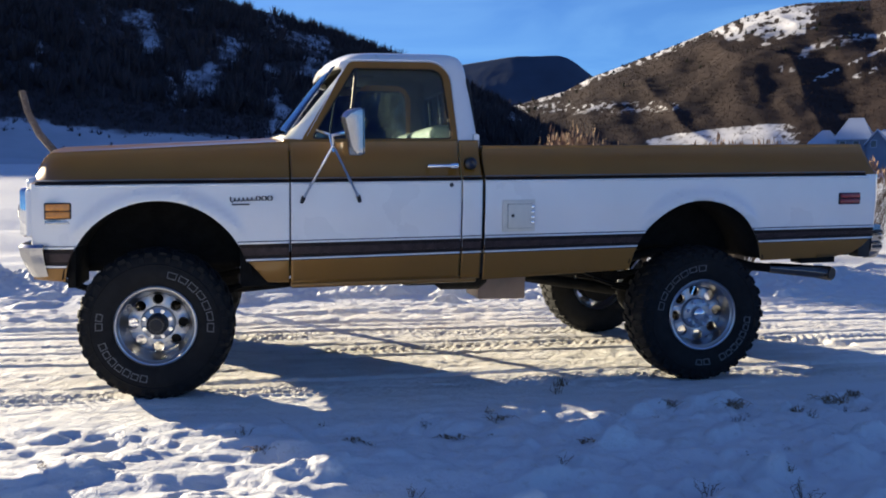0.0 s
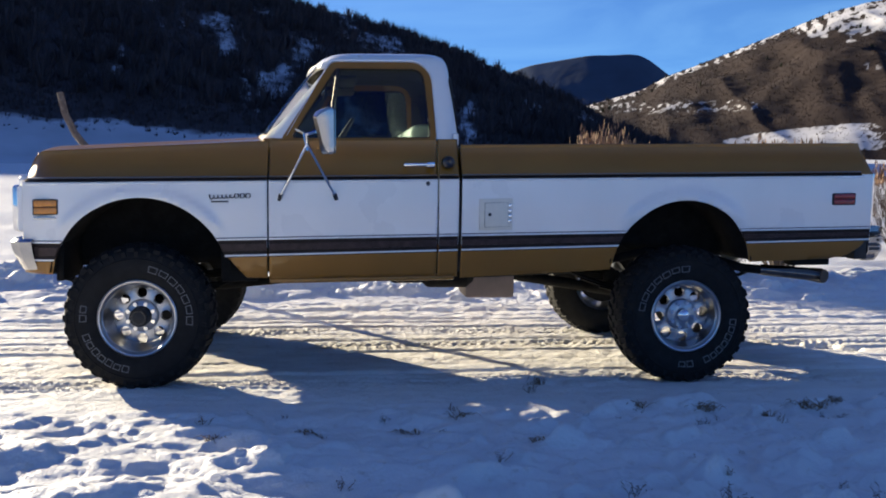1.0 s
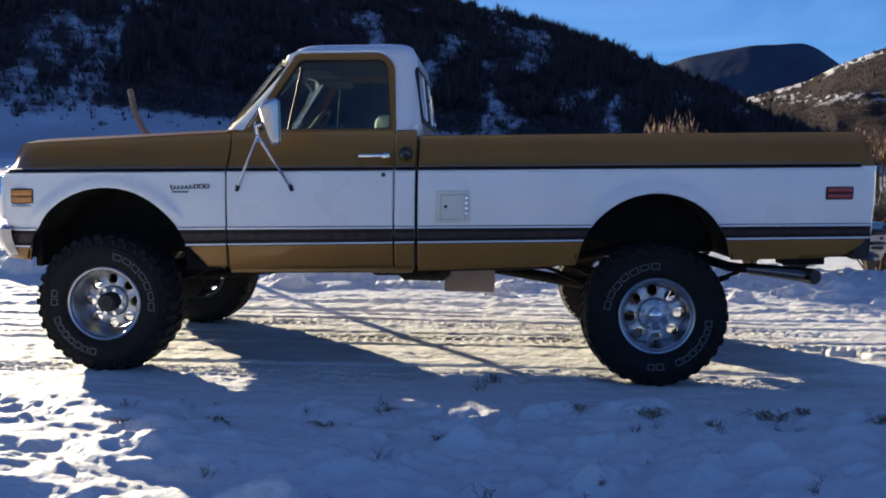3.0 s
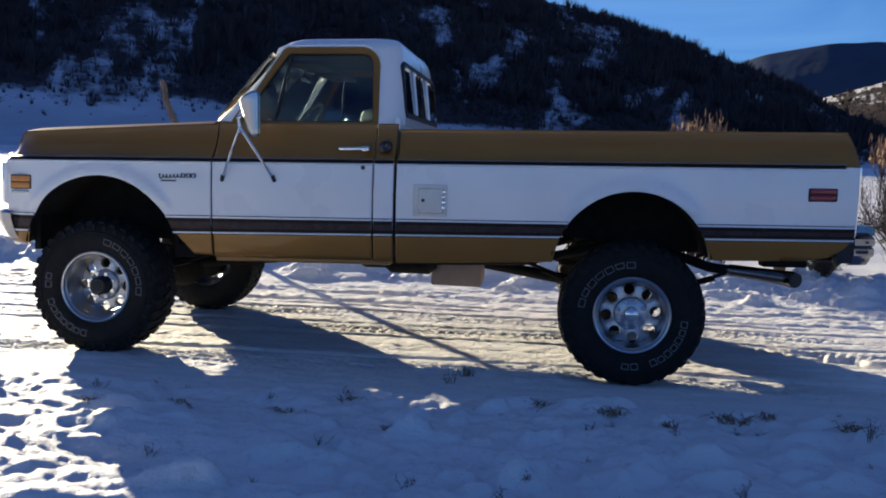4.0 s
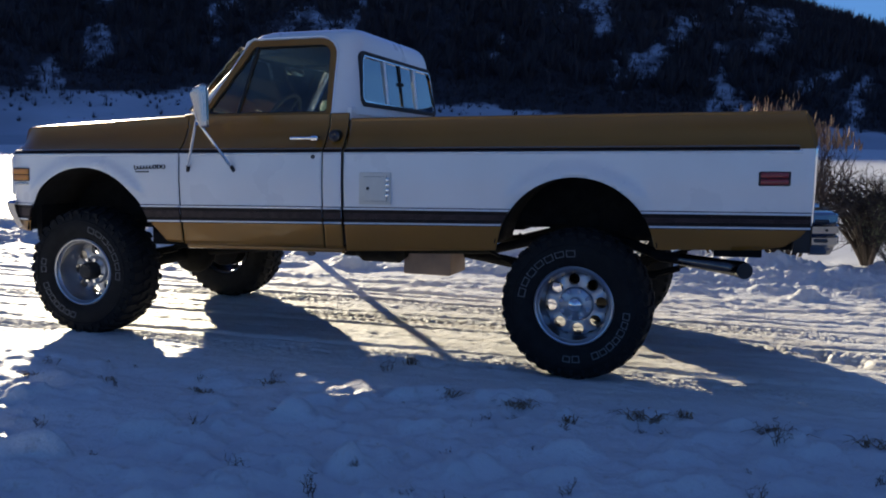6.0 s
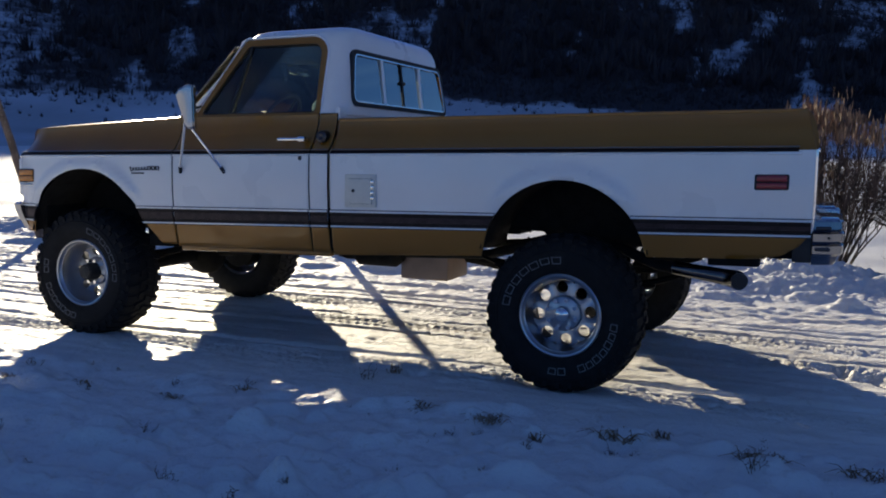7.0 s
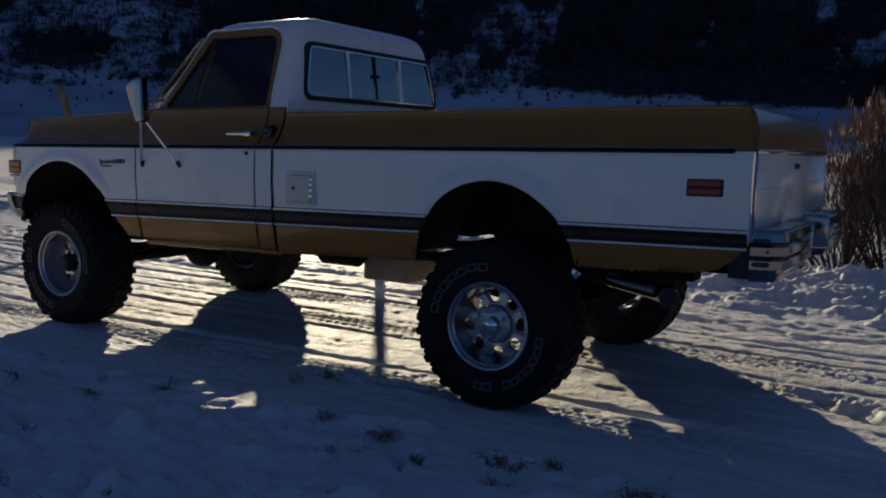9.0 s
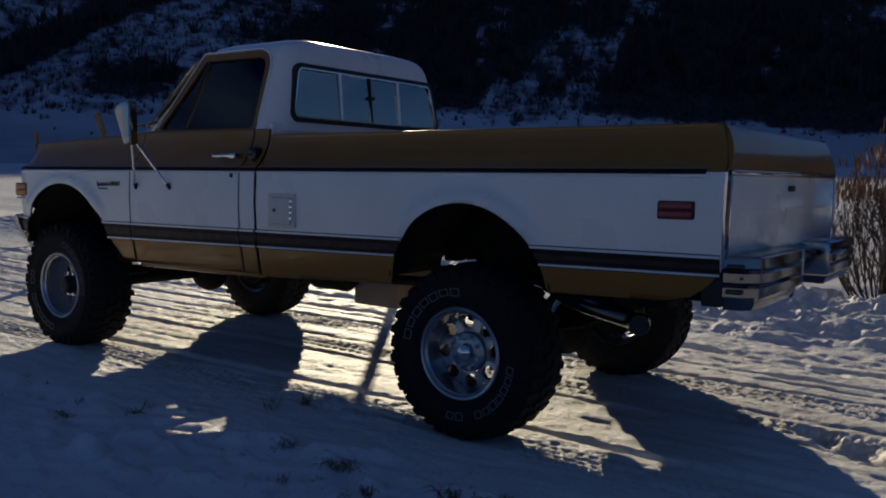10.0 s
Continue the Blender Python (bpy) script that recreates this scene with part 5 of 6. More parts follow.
# chassis
for sd in (-1, 1):
    part("frame_rail", box(-2.20, 2.66, sd * 0.46, sd * 0.39, 0.86, 0.96, 0.01), UNDER, truck, "black chassis rail", rake=True)
for x in (-1.9, -0.7, 0.3, 1.15, 2.1):
    part("crossmember", box(x - 0.05, x + 0.05, -0.42, 0.42, 0.80, 0.88, 0.01), UNDER, truck, "black chassis crossmember", rake=True)
part("engine_block", box(-2.0, -1.05, -0.30, 0.30, 0.88, 1.25, 0.05), UNDER, truck, "dark engine block", rake=True)
part("transmission", tube([(-1.05, 0, 0.90), (-0.5, 0, 0.80), (-0.1, 0, 0.74)], [0.18, 0.15, 0.13], 16), UNDER, truck, "dark transmission housing", rake=True)
part("transfer_case", box(-0.15, 0.20, -0.22, 0.24, 0.575, 0.80, 0.05, 3), UNDER, truck, "dark transfer case", rake=True)
part("driveshaft", tube([(0.18, 0.05, 0.66), (1.45, 0.0, 0.47)], 0.038, 12), UNDER, truck, "rear driveshaft")
part("driveshaft", tube([(-0.15, 0.16, 0.60), (-1.48, 0.22, 0.46)], 0.030, 12), UNDER, truck, "front driveshaft")
part("tool_box", box(0.36, 0.69, -0.30, 0.05, 0.455, 0.70, 0.014), TANBOX, truck, "tan steel box hung under the frame")
for ax, ctr in ((AXLE_F, 0.24), (AXLE_R, 0.0)):
    axle = part("axle", tube([(ax, -0.74, AXLE_Z), (ax, 0.74, AXLE_Z)], 0.048, 14), UNDER, truck, "dark solid axle")
    dif = bmesh.new()
    bmesh.ops.create_uvsphere(dif, u_segments=20, v_segments=12, radius=0.15, matrix=Matrix.Translation((ax + 0.03, ctr, AXLE_Z)) @ Matrix.Diagonal((1.1, 0.85, 1, 1)))
    part("differential", dif, UNDER, axle)
    for sd in (-1, 1):
        sp = bmesh.new()
        for k in range(4):
            ln = 0.66 - 0.13 * k
            pts = [(ax + ln * q / 8, sd * 0.52, 0.53 - 0.014 * k + 0.15 * (q / 8 * ln / 0.66) ** 2) for q in range(-8, 9)]
            tube(pts, 0.012, 4, sp)
        box(ax - 0.06, ax + 0.06, sd * 0.56, sd * 0.48, 0.46, 0.56, 0.01, bm=sp)
        part("leaf_spring", sp, UNDER, axle)
        dr = 1 if ax > 0 else -1
        sh = tube([(ax + dr * 0.10, sd * 0.60, 0.46), (ax + dr * 0.26, sd * 0.47, 0.70)], 0.022, 10)
        tube([(ax + dr * 0.18, sd * 0.535, 0.58), (ax + dr * 0.32, sd * 0.44, 0.84)], 0.032, 10, sh)
        part("shock_absorber", sh, CHROME if ax > 0 else UNDER, axle)
        part("brake_drum", tube([(ax, sd * 0.70, AXLE_Z), (ax, sd * 0.86, AXLE_Z)], [0.150, 0.150] if sd > 0 else [0.084, 0.086], 24), UNDER, axle)
part("tie_rod", tube([(AXLE_F - 0.16, -0.70, 0.45), (AXLE_F - 0.16, 0.70, 0.45)], 0.016, 8), UNDER, truck, "steel tie rod ahead of the front axle")
for sd in (-1, 1):
    ex = part("exhaust_pipe", tube([(0.4, sd * 0.30, 0.62), (1.0, sd * 0.42, 0.66), (1.5, sd * 0.62, 0.80), (1.85, sd * 0.66, 0.77), (2.06, sd * 0.80, 0.71), (2.41, sd * 0.933, 0.687)], 0.029, 14), UNDER, truck, "dark side-exit exhaust pipe")
    part("exhaust_tip", tube([(2.16, sd * 0.838, 0.704), (2.34, sd * 0.906, 0.692), (2.42, sd * 0.937, 0.686), (2.452, sd * 0.956, 0.684), (2.478, sd * 0.984, 0.681), (2.490, sd * 1.012, 0.679)], [0.034, 0.038, 0.040, 0.043, 0.046, 0.043], 18), PIPECHROME, ex, "dark chrome tip")
    inn = tube([(2.478, sd * 0.984, 0.681), (2.4915, sd * 1.0155, 0.6788)], 0.038, 18)
    part("bore", inn, SEAL, ex)
part("muffler", tube([(0.05, -0.34, 0.62), (0.10, -0.34, 0.62), (0.35, -0.34, 0.62), (0.40, -0.34, 0.62)], [0.05, 0.09, 0.09, 0.05], 16), UNDER, truck, "dark muffler under the cab")
hose = tube([(1.28, -0.50, 0.82), (1.36, -0.50, 0.88), (1.46, -0.5, 0.86), (1.56, -0.5, 0.74)], 0.010, 6)
part("brake_hose", hose, SEAL, truck, "black brake hose by the rear axle")

# wheels
def wheel_disc(bm, r1, r2, rh, y, holes=8):
    """The pierced face of the rim: a sector round each hand-hole, with the hole's wall."""
    rc, half = (r1 + r2) / 2 + 0.004, math.pi / holes
    for s in range(holes):
        mid = s * 2 * half
        N = 28
        outer, inner, back = [], [], []
        for k in range(N):
            ph = k * math.tau / N
            d = Vector((math.cos(ph), math.sin(ph)))
            best = 9.0
            p = Vector((rc, 0))
            for q in range(1, 240):
                t = q * 0.0005
                w = p + d * t
                if not (r1 <= w.length <= r2 and abs(math.atan2(w.y, w.x)) <= half):
                    best = t
                    break
            for lst, ln, yy in ((outer, best, y), (inner, rh, y - 0.002), (back, rh * 0.95, y + 0.022)):
                w = p + d * ln
                lst.append(bm.verts.new((w.x * math.cos(mid) - w.y * math.sin(mid), yy + (0.010 * (w.length - r1) / (r2 - r1) if lst is outer else 0.004 * 0), w.x * math.sin(mid) + w.y * math.cos(mid))))
        for k in range(N):
            j = (k + 1) % N
            bm.faces.new((outer[k], inner[k], inner[j], outer[j]))
            bm.faces.new((inner[k], back[k], back[j], inner[j]))


def tread_mesh(y0, y1, w, r0, r1, skew=0.0, drop=0.0):
    """One rubber tread block at the front of the wheel, tapering outwards."""
    vs = []
    for rr, sh in ((r0, 1.0), (r1, 0.82)):
        for yy, sg in ((y0, -1), (y0, 1), (y1, 1), (y1, -1)):
            aa = (w * sh * sg) / rr + skew * (1 if yy == y1 else -1)
            rad = rr - (drop if yy == y0 and rr == r1 else 0)
            vs.append((rad * math.cos(aa), yy, rad * math.sin(aa)))
    me = bpy.data.meshes.new("tread_block")
    me.from_pydata(vs, [], [(4, 5, 6, 7), (0, 1, 5, 4), (1, 2, 6, 5), (2, 3, 7, 6), (3, 0, 4, 7)])
    me.materials.append(RUBBER)
    return me


TREAD = {}
for long in (0, 1):
    TREAD["shoulder", long] = tread_mesh(-0.006 - 0.010 * long, 0.062, 0.022, 0.391 - 0.012 * long, 0.419, 0.012, 0.016)
    TREAD["inner_shoulder", long] = tread_mesh(0.276 + 0.010 * long, 0.208, 0.022, 0.391 - 0.012 * long, 0.419, 0.012, 0.016)
TREAD["crown", 0] = tread_mesh(0.072, 0.130, 0.021, 0.404, 0.421, 0.022)
TREAD["inner_crown", 0] = tread_mesh(0.140, 0.198, 0.021, 0.404, 0.421, -0.022)
TREAD["side_lug", 0] = tread_mesh(-0.026, -0.012, 0.012, 0.352, 0.382)


def make_wheel(front):
    rim = bmesh.new()
    yd, rd, rc, rh = (0.125, 0.164, 0.094, 0.0295) if front else (0.085, 0.174, 0.096, 0.032)
    revolve([(0.0, 0.219), (-0.010, 0.221), (-0.016, 0.214), (-0.012, 0.204), (0.004, 0.200), (0.010, 0.192), (yd * 0.4, rd + 0.034 * (1 if front else 0.4)), (yd * 0.7, rd + (0.019 if front else 0.007)), (yd * 0.9, rd + 0.006),
             (yd + 0.012, rd + 0.001), (yd + 0.02, rd - 0.003), (0.20, 0.180), (0.27, 0.20), (0.28, 0.215)], 64, rim)
    wheel_disc(rim, rc, rd, rh, yd)
    bmesh.ops.remove_doubles(rim, verts=rim.verts, dist=1.3e-3)
    revolve([(yd, rc + 0.0005), (yd - 0.018, rc - 0.003), (yd - 0.023, rc - 0.009), (yd - 0.023, 0.0)], 56, rim)
    bmesh.ops.recalc_face_normals(rim, faces=rim.faces)
    wh = part("wheel", rim, ALLOY, truck, "polished alloy wheel with eight round holes", smooth=40)
    rn = rc - 0.019
    for k in range(8):
        a = (k + 0.5) * math.tau / 8
        part("lug_nut", tube([(rn * math.cos(a), yd - 0.02, rn * math.sin(a)), (rn * math.cos(a), yd - 0.056, rn * math.sin(a))], [0.0150, 0.0120], 6), CHROME, wh)
    if front:
        hub = bmesh.new()
        revolve([(0.105, 0.058), (0.050, 0.057), (0.024, 0.053), (0.019, 0.047), (0.024, 0.036), (0.016, 0.032), (0.012, 0.0)], 28, hub)
        part("locking_hub", hub, SEAL, wh, "black locking hub")
        dial = bmesh.new()
        revolve([(0.022, 0.042), (0.016, 0.040), (0.016, 0.034)], 24, dial)
        part("dial", dial, DARKCHROME, wh)
    else:
        hub = bmesh.new()
        revolve([(0.08, 0.044), (0.052, 0.042), (0.030, 0.036), (0.022, 0.026), (0.018, 0.0)], 28, hub)
        part("hub_cap", hub, CHROME, wh, "chrome hub cap")
    # tyre
    ty = bmesh.new()
    prof = [(0.010, 0.196), (-0.004, 0.222), (-0.016, 0.240), (-0.026, 0.275), (-0.030, 0.310), (-0.026, 0.340), (-0.014, 0.374), (0.004, 0.394), (0.022, 0.404), (0.08, 0.408), (0.135, 0.409),
            (0.19, 0.408), (0.248, 0.404), (0.266, 0.394), (0.284, 0.374), (0.296, 0.340), (0.300, 0.310), (0.296, 0.275), (0.286, 0.240), (0.274, 0.222), (0.260, 0.196)]
    revolve(prof, 72, ty)
    revolve([(-0.0285, 0.335), (-0.0315, 0.338), (-0.027, 0.343)], 72, ty)
    bmesh.ops.recalc_face_normals(ty, faces=ty.faces)
    part("tyre", ty, RUBBER, wh, "chunky mud-terrain tyre with raised lettering", smooth=30)
    for k in range(34):
        for kind, off in (("shoulder", 0.0), ("inner_shoulder", 0.5), ("crown", 0.3), ("inner_crown", 0.8), ("side_lug", 0.5)):
            me = TREAD[kind, k % 2 if "shoulder" in kind else 0]
            lug = new("tread_block", me)
            lug.parent = wh
            lug.matrix_basis = Matrix.Rotation(-(k + off) * math.tau / 34, 4, "Y")
    # raised outline marks where the maker's words stand on the sidewall
    def sidewall(rr, aa, h):
        yy = float(np.interp(rr, [0.24, 0.275, 0.31, 0.34], [-0.016, -0.026, -0.030, -0.026])) - h
        return (rr * math.cos(aa), yy, rr * math.sin(aa))

    def mark(a0, a1, r0, r1, st):
        lv, lf, b = [], [], 0
        da = st / 0.30
        for h in (-0.001, 0.0025):
            for rr, aa in ((r0, a0), (r0, a1), (r1, a1), (r1, a0), (r0 + st, a0 + da), (r0 + st, a1 - da), (r1 - st, a1 - da), (r1 - st, a0 + da)):
                lv.append(sidewall(rr, aa, h))
        for k in range(4):
            j = (k + 1) % 4
            lf.extend([[b + 8 + k, b + 8 + j, b + 12 + j, b + 12 + k], [b + k, b + j, b + 8 + j, b + 8 + k], [b + 4 + k, b + 12 + k, b + 12 + j, b + 4 + j]])
        part("sidewall_mark", (lv, lf), LETTER, wh, smooth=0)
    for start, end, cnt in ((78, -8, 7), (262, 196, 7), (184, 164, 2)):
        w = (end - start) / cnt
        for k in range(cnt):
            a0, a1 = radians(start + w * (k + 0.10)), radians(start + w * (k + 0.90))
            mark(min(a0, a1), max(a0, a1), 0.272 + 0.004 * (k % 2), 0.310, 0.0045)
    return wh


for sd, ax, turn in ((-1, AXLE_F, 0), (-1, AXLE_R, 96), (1, AXLE_F, 200), (1, AXLE_R, 130)):
    wh = make_wheel(ax < 0)
    yaw = 0 if sd < 0 else 180
    wh.matrix_basis = Matrix.Translation((ax, sd * 1.005, AXLE_Z)) @ Matrix.Rotation(radians(yaw), 4, "Z") @ Matrix.Rotation(radians(-turn), 4, "Y")

# ---- leaning post and fence stakes ----
def post(name, label, foot, top, r0, r1):
    pts = [Vector(foot).lerp(Vector(top), k / 7) + Vector((random.uniform(-1, 1), random.uniform(-1, 1), 0)) * r1 * 0.35 for k in range(8)]
    return log(name, label, pts, r0, r1)


def log(name, label, pts, r0, r1):
    n = len(pts) - 1
    bm = tube(pts, [r0 + (r1 - r0) * k / n for k in range(n + 1)], 10)
    return tagged(part(name, bm, BARK, None), label, "post")


log("crooked_post", "weathered crooked wooden post leaning over snow",
    [(-1.87, 3.15, -0.1), (-2.24, 3.355, 0.40), (-2.62, 3.57, 0.85), (-2.90, 3.72, 1.18), (-3.12, 3.85, 1.47), (-3.30, 3.92, 1.68), (-3.42, 3.98, 1.9), (-3.48, 4.03, 2.12)], 0.046, 0.034)
post("leaning_post", "weathered leaning wooden post standing in snow", (-6.12, 2.95, -0.1), (-6.44, 2.53, 1.87), 0.055, 0.04)
post("fence_stake", "thin weathered fence stake standing in snow", (-8.2, 2.75, -0.1), (-8.22, 2.75, 1.62), 0.035, 0.03)


# ---- shrubs ----
def stems(bm, n, spread_r, height, r0, kink, rng, sides=3, lean=0.5):
    ends = []
    for _ in range(n):
        a, d = rng.random() * math.tau, rng.random() ** 0.7
        h = height * rng.uniform(0.6, 1.0) * (1 - 0.35 * d * d)
        p = Vector((0.18 * spread_r * d * math.cos(a), 0.18 * spread_r * d * math.sin(a), -0.03))
        pts, rad = [p.copy()], [r0]
        segs = 5
        drift = Vector((math.cos(a), math.sin(a), 0)) * spread_r * d / segs
        for k in range(segs):
            p = p + drift * (0.5 + lean * k / segs) + Vector((rng.uniform(-1, 1), rng.uniform(-1, 1), 0)) * kink + Vector((0, 0, h / segs))
            pts.append(p.copy())
            rad.append(r0 * (1 - 0.8 * (k + 1) / segs))
        tube(pts, rad, sides, bm, caps=False)
        ends.append((pts, a))
    return ends


def tufts(bm, p, n, size, rng, up=0.8):
    """Slim leaf-like flakes round a point."""
    for _ in range(n):
        d = Vector((rng.uniform(-1, 1), rng.uniform(-1, 1), rng.uniform(-0.3, 1) + up)).normalized()
        s = d.orthogonal().normalized()
        s.rotate(Matrix.Rotation(rng.random() * math.tau, 3, d))
        ln, w = size * rng.uniform(0.6, 1.3), size * rng.uniform(0.05, 0.11)
        q = p + Vector((rng.uniform(-1, 1), rng.uniform(-1, 1), rng.uniform(-1, 1))) * size * 0.35
        bm.faces.new([bm.verts.new(q), bm.verts.new(q + d * ln * 0.5 + s * w), bm.verts.new(q + d * ln), bm.verts.new(q + d * ln * 0.5 - s * w)])


def branch(bm, p, d, length, r0, rng, segs=4, kink=0.25, lift=0.0):
    """One crooked tapering branch; gives its points."""
    pts, rad, d = [p.copy()], [r0], d.normalized()
    for k in range(segs):
        d = (d + Vector((rng.uniform(-1, 1), rng.uniform(-1, 1), rng.uniform(-1, 1))) * kink + Vector((0, 0, lift))).normalized()
        pts.append(pts[-1] + d * length / segs)
        rad.append(r0 * (1 - 0.75 * (k + 1) / segs))
    tube(pts, rad, 3 if r0 < 0.008 else 5, bm, caps=False)
    return pts


def tall_bush(x, y, h, spread_r, n, seed, label):
    """A many-stemmed bush: dark branching limbs below, a dense head of fine russet twigs and seed plumes."""
    rng = random.Random(seed)
    root = tagged(new("seed_head_bush"), label, "bush", "dry bushes beyond the lane")
    root.location = (x, y, on_ground(x, y))
    st, tw, hd = bmesh.new(), bmesh.new(), bmesh.new()
    for _ in range(n):
        a, d = rng.random() * math.tau, rng.random() ** 0.6
        foot = Vector((0.16 * math.cos(a) * d, 0.16 * math.sin(a) * d, -0.04))
        way = Vector((math.cos(a) * d * spread_r * 1.3, math.sin(a) * d * spread_r * 1.3, h * 0.62))
        for p in branch(st, foot, way, h * rng.uniform(0.62, 0.76) * (1 - 0.22 * d * d), 0.013, rng, 6, 0.13, 0.02)[2:]:
            for _ in range(3 if p.z > h * 0.38 else 1):
                out = Vector((0.5 * math.cos(a) + rng.uniform(-0.8, 0.8), 0.5 * math.sin(a) + rng.uniform(-0.8, 0.8), rng.uniform(1.2, 3.2)))
                sub = branch(tw if p.z > h * 0.35 else st, p, out, h * rng.uniform(0.14, 0.28), 0.0055, rng, 4, 0.2, 0.12)
                for s in sub[1:]:
                    for _ in range(2):
                        up = Vector((rng.uniform(-1, 1), rng.uniform(-1, 1), rng.uniform(0.5, 2.5)))
                        t = branch(tw, s, up, rng.uniform(0.08, 0.20), 0.003, rng, 2, 0.25)
                        if t[-1].z > h * (0.84 - 0.12 * d):
                            tufts(hd, t[-1], 4, 0.12, rng, 5.0)
    part("stem", st, STRAW, root)
    part("twig", tw, RUSSET, root, "fine russet twigs")
    tagged(part("seed_head", hd, DRYGRASS, root, smooth=0), kind="stuff")
    return root


def arching_shrub(x, y, h, spread_r, n, seed, label):
    """A tangled leafless shrub whose limbs arch outwards into a dome."""
    rng = random.Random(seed)
    root = tagged(new("twiggy_shrub"), label, "shrub", "shrubs beyond the lane")
    root.location = (x, y, on_ground(x, y))
    st, tw = bmesh.new(), bmesh.new()
    for _ in range(n):
        a, d = rng.random() * math.tau, 0.25 + 0.75 * rng.random()
        pts, rad, bow = [], [], rng.uniform(0.75, 1.05)
        for k in range(9):
            t = k / 8
            w = spread_r * d * t ** 1.25
            pts.append(Vector((w * math.cos(a) + rng.uniform(-1, 1) * 0.035 * t, w * math.sin(a) + rng.uniform(-1, 1) * 0.035 * t,
                               -0.04 + h * bow * (1 - 0.25 * d) * math.sin(min(1.0, t * 1.05) * (1.35 + 0.75 * d)) * (1 if t else 0))))
            rad.append(0.024 * (1 - 0.85 * t))
        tube(pts, rad, 5, st, caps=False)
        for p in pts[2:]:
            for _ in range(3):
                sub = branch(st, p, Vector((rng.uniform(-1, 1), rng.uniform(-1, 1), rng.uniform(-0.2, 1.0))), rng.uniform(0.12, 0.30), 0.006, rng, 4, 0.35)
                for s in sub[1:]:
                    branch(tw, s, Vector((rng.uniform(-1, 1), rng.uniform(-1, 1), rng.uniform(-0.3, 1.2))), rng.uniform(0.05, 0.13), 0.0028, rng, 2, 0.3)
    part("branch", st, TWIG, root)
    part("twig", tw, TWIG, root)
    return root


def sagebrush(x, y, h, spread_r, n, seed, label):
    rng = random.Random(seed)
    root = tagged(new("sagebrush"), label, "shrub", "shrubs beyond the lane")
    root.location = (x, y, on_ground(x, y))
    st, lf = bmesh.new(), bmesh.new()
    for pts, a in stems(st, n, spread_r, h, 0.008, 0.03, rng, 4, 0.9):
        for k in (1, 2, 3, 4, 5):
            for _ in range(3):
                q = pts[k] + Vector((rng.uniform(-1, 1), rng.uniform(-1, 1), rng.uniform(-0.1, 1))) * 0.12
                tube([pts[k], q], [0.003, 0.0015], 3, st, caps=False)
                tufts(lf, q, 4, 0.04, rng, 0.8)
    part("branch", st, TWIG, root)
    tagged(part("leaf", lf, SAGE, root, smooth=0), kind="stuff")
    return root


tall_bush(2.96, 4.98, 1.80, 0.60, 50, 3, "tall dry bush with russet twigs and seed heads")
tall_bush(2.45, 5.05, 1.28, 0.62, 32, 9, "lower dry bush with dense russet twigs")
arching_shrub(3.92, 5.10, 1.12, 1.0, 60, 5, "dark tangled leafless shrub arching over snow")
sagebrush(4.04, 3.85, 0.66, 0.42, 46, 7, "low grey-green sagebrush in snow")
tall_bush(5.85, 5.95, 1.86, 0.55, 40, 21, "tall dry bush with russet twigs and seed heads")
tall_bush(9.45, 8.35, 1.62, 0.85, 46, 23, "pale straw-coloured dry bush at the field's edge")
arching_shrub(5.5, 5.4, 1.0, 0.85, 40, 8, "dark tangled leafless shrub arching over snow")


def weed(x, y, h, n, seed):
    rng = random.Random(seed)
    root = tagged(new("dead_weed"), "dead brown weed poking through snow", "weed", "weeds in the snow")
    root.location = (x, y, on_ground(x, y) - 0.01)
    st, hd = bmesh.new(), bmesh.new()
    for pts, a in stems(st, n, h * 0.55, h, 0.0028, 0.006, rng):
        for k in (3, 4, 5):
            q = pts[k] + Vector((rng.uniform(-1, 1), rng.uniform(-1, 1), rng.uniform(0.0, 0.8))) * h * 0.16
            tube([pts[k], q], [0.0018, 0.001], 3, st, caps=False)
            tufts(hd, q, 3, 0.014, rng)
    part("stem", st, WEED, root)
    tagged(part("seed_head", hd, WEED, root, smooth=0), kind="stuff")


WEEDS = [(0.62, -1.22, 0.16, 7), (-1.13, -1.86, 0.12, 6), (1.47, -1.80, 0.10, 8), (1.35, -1.90, 0.13, 7), (2.64, -1.88, 0.16, 9), (0.64, -2.92, 0.15, 6), (2.07, -1.78, 0.12, 8), (1.0, -3.02, 0.16, 8),
         (1.08, -2.79, 0.08, 4), (-0.47, -2.68, 0.12, 5), (1.73, -1.95, 0.09, 5), (2.16, -1.79, 0.08, 5), (1.09, -1.68, 0.07, 5), (-0.25, -1.75, 0.10, 5), (0.1, -1.62, 0.09, 5), (0.18, -2.5, 0.13, 4),
         (-0.55, -2.05, 0.07, 4), (2.55, -2.6, 0.14, 6), (1.9, -2.75, 0.12, 5), (0.0, -2.05, 0.06, 4), (-0.75, -1.62, 0.07, 4), (3.0, -2.2, 0.12, 6), (1.55, -3.1, 0.15, 5), (-1.9, -2.3, 0.08, 5), (3.3, -1.6, 0.1, 5)]
rw_ = random.Random(77)
for k in range(34):
    WEEDS.append((rw_.uniform(-1.3, 3.4), rw_.uniform(-3.2, -1.35), rw_.uniform(0.03, 0.075), 4))
for k, (x, y, h, n) in enumerate(WEEDS):
    weed(x, y, h * 0.8, n, 100 + k)


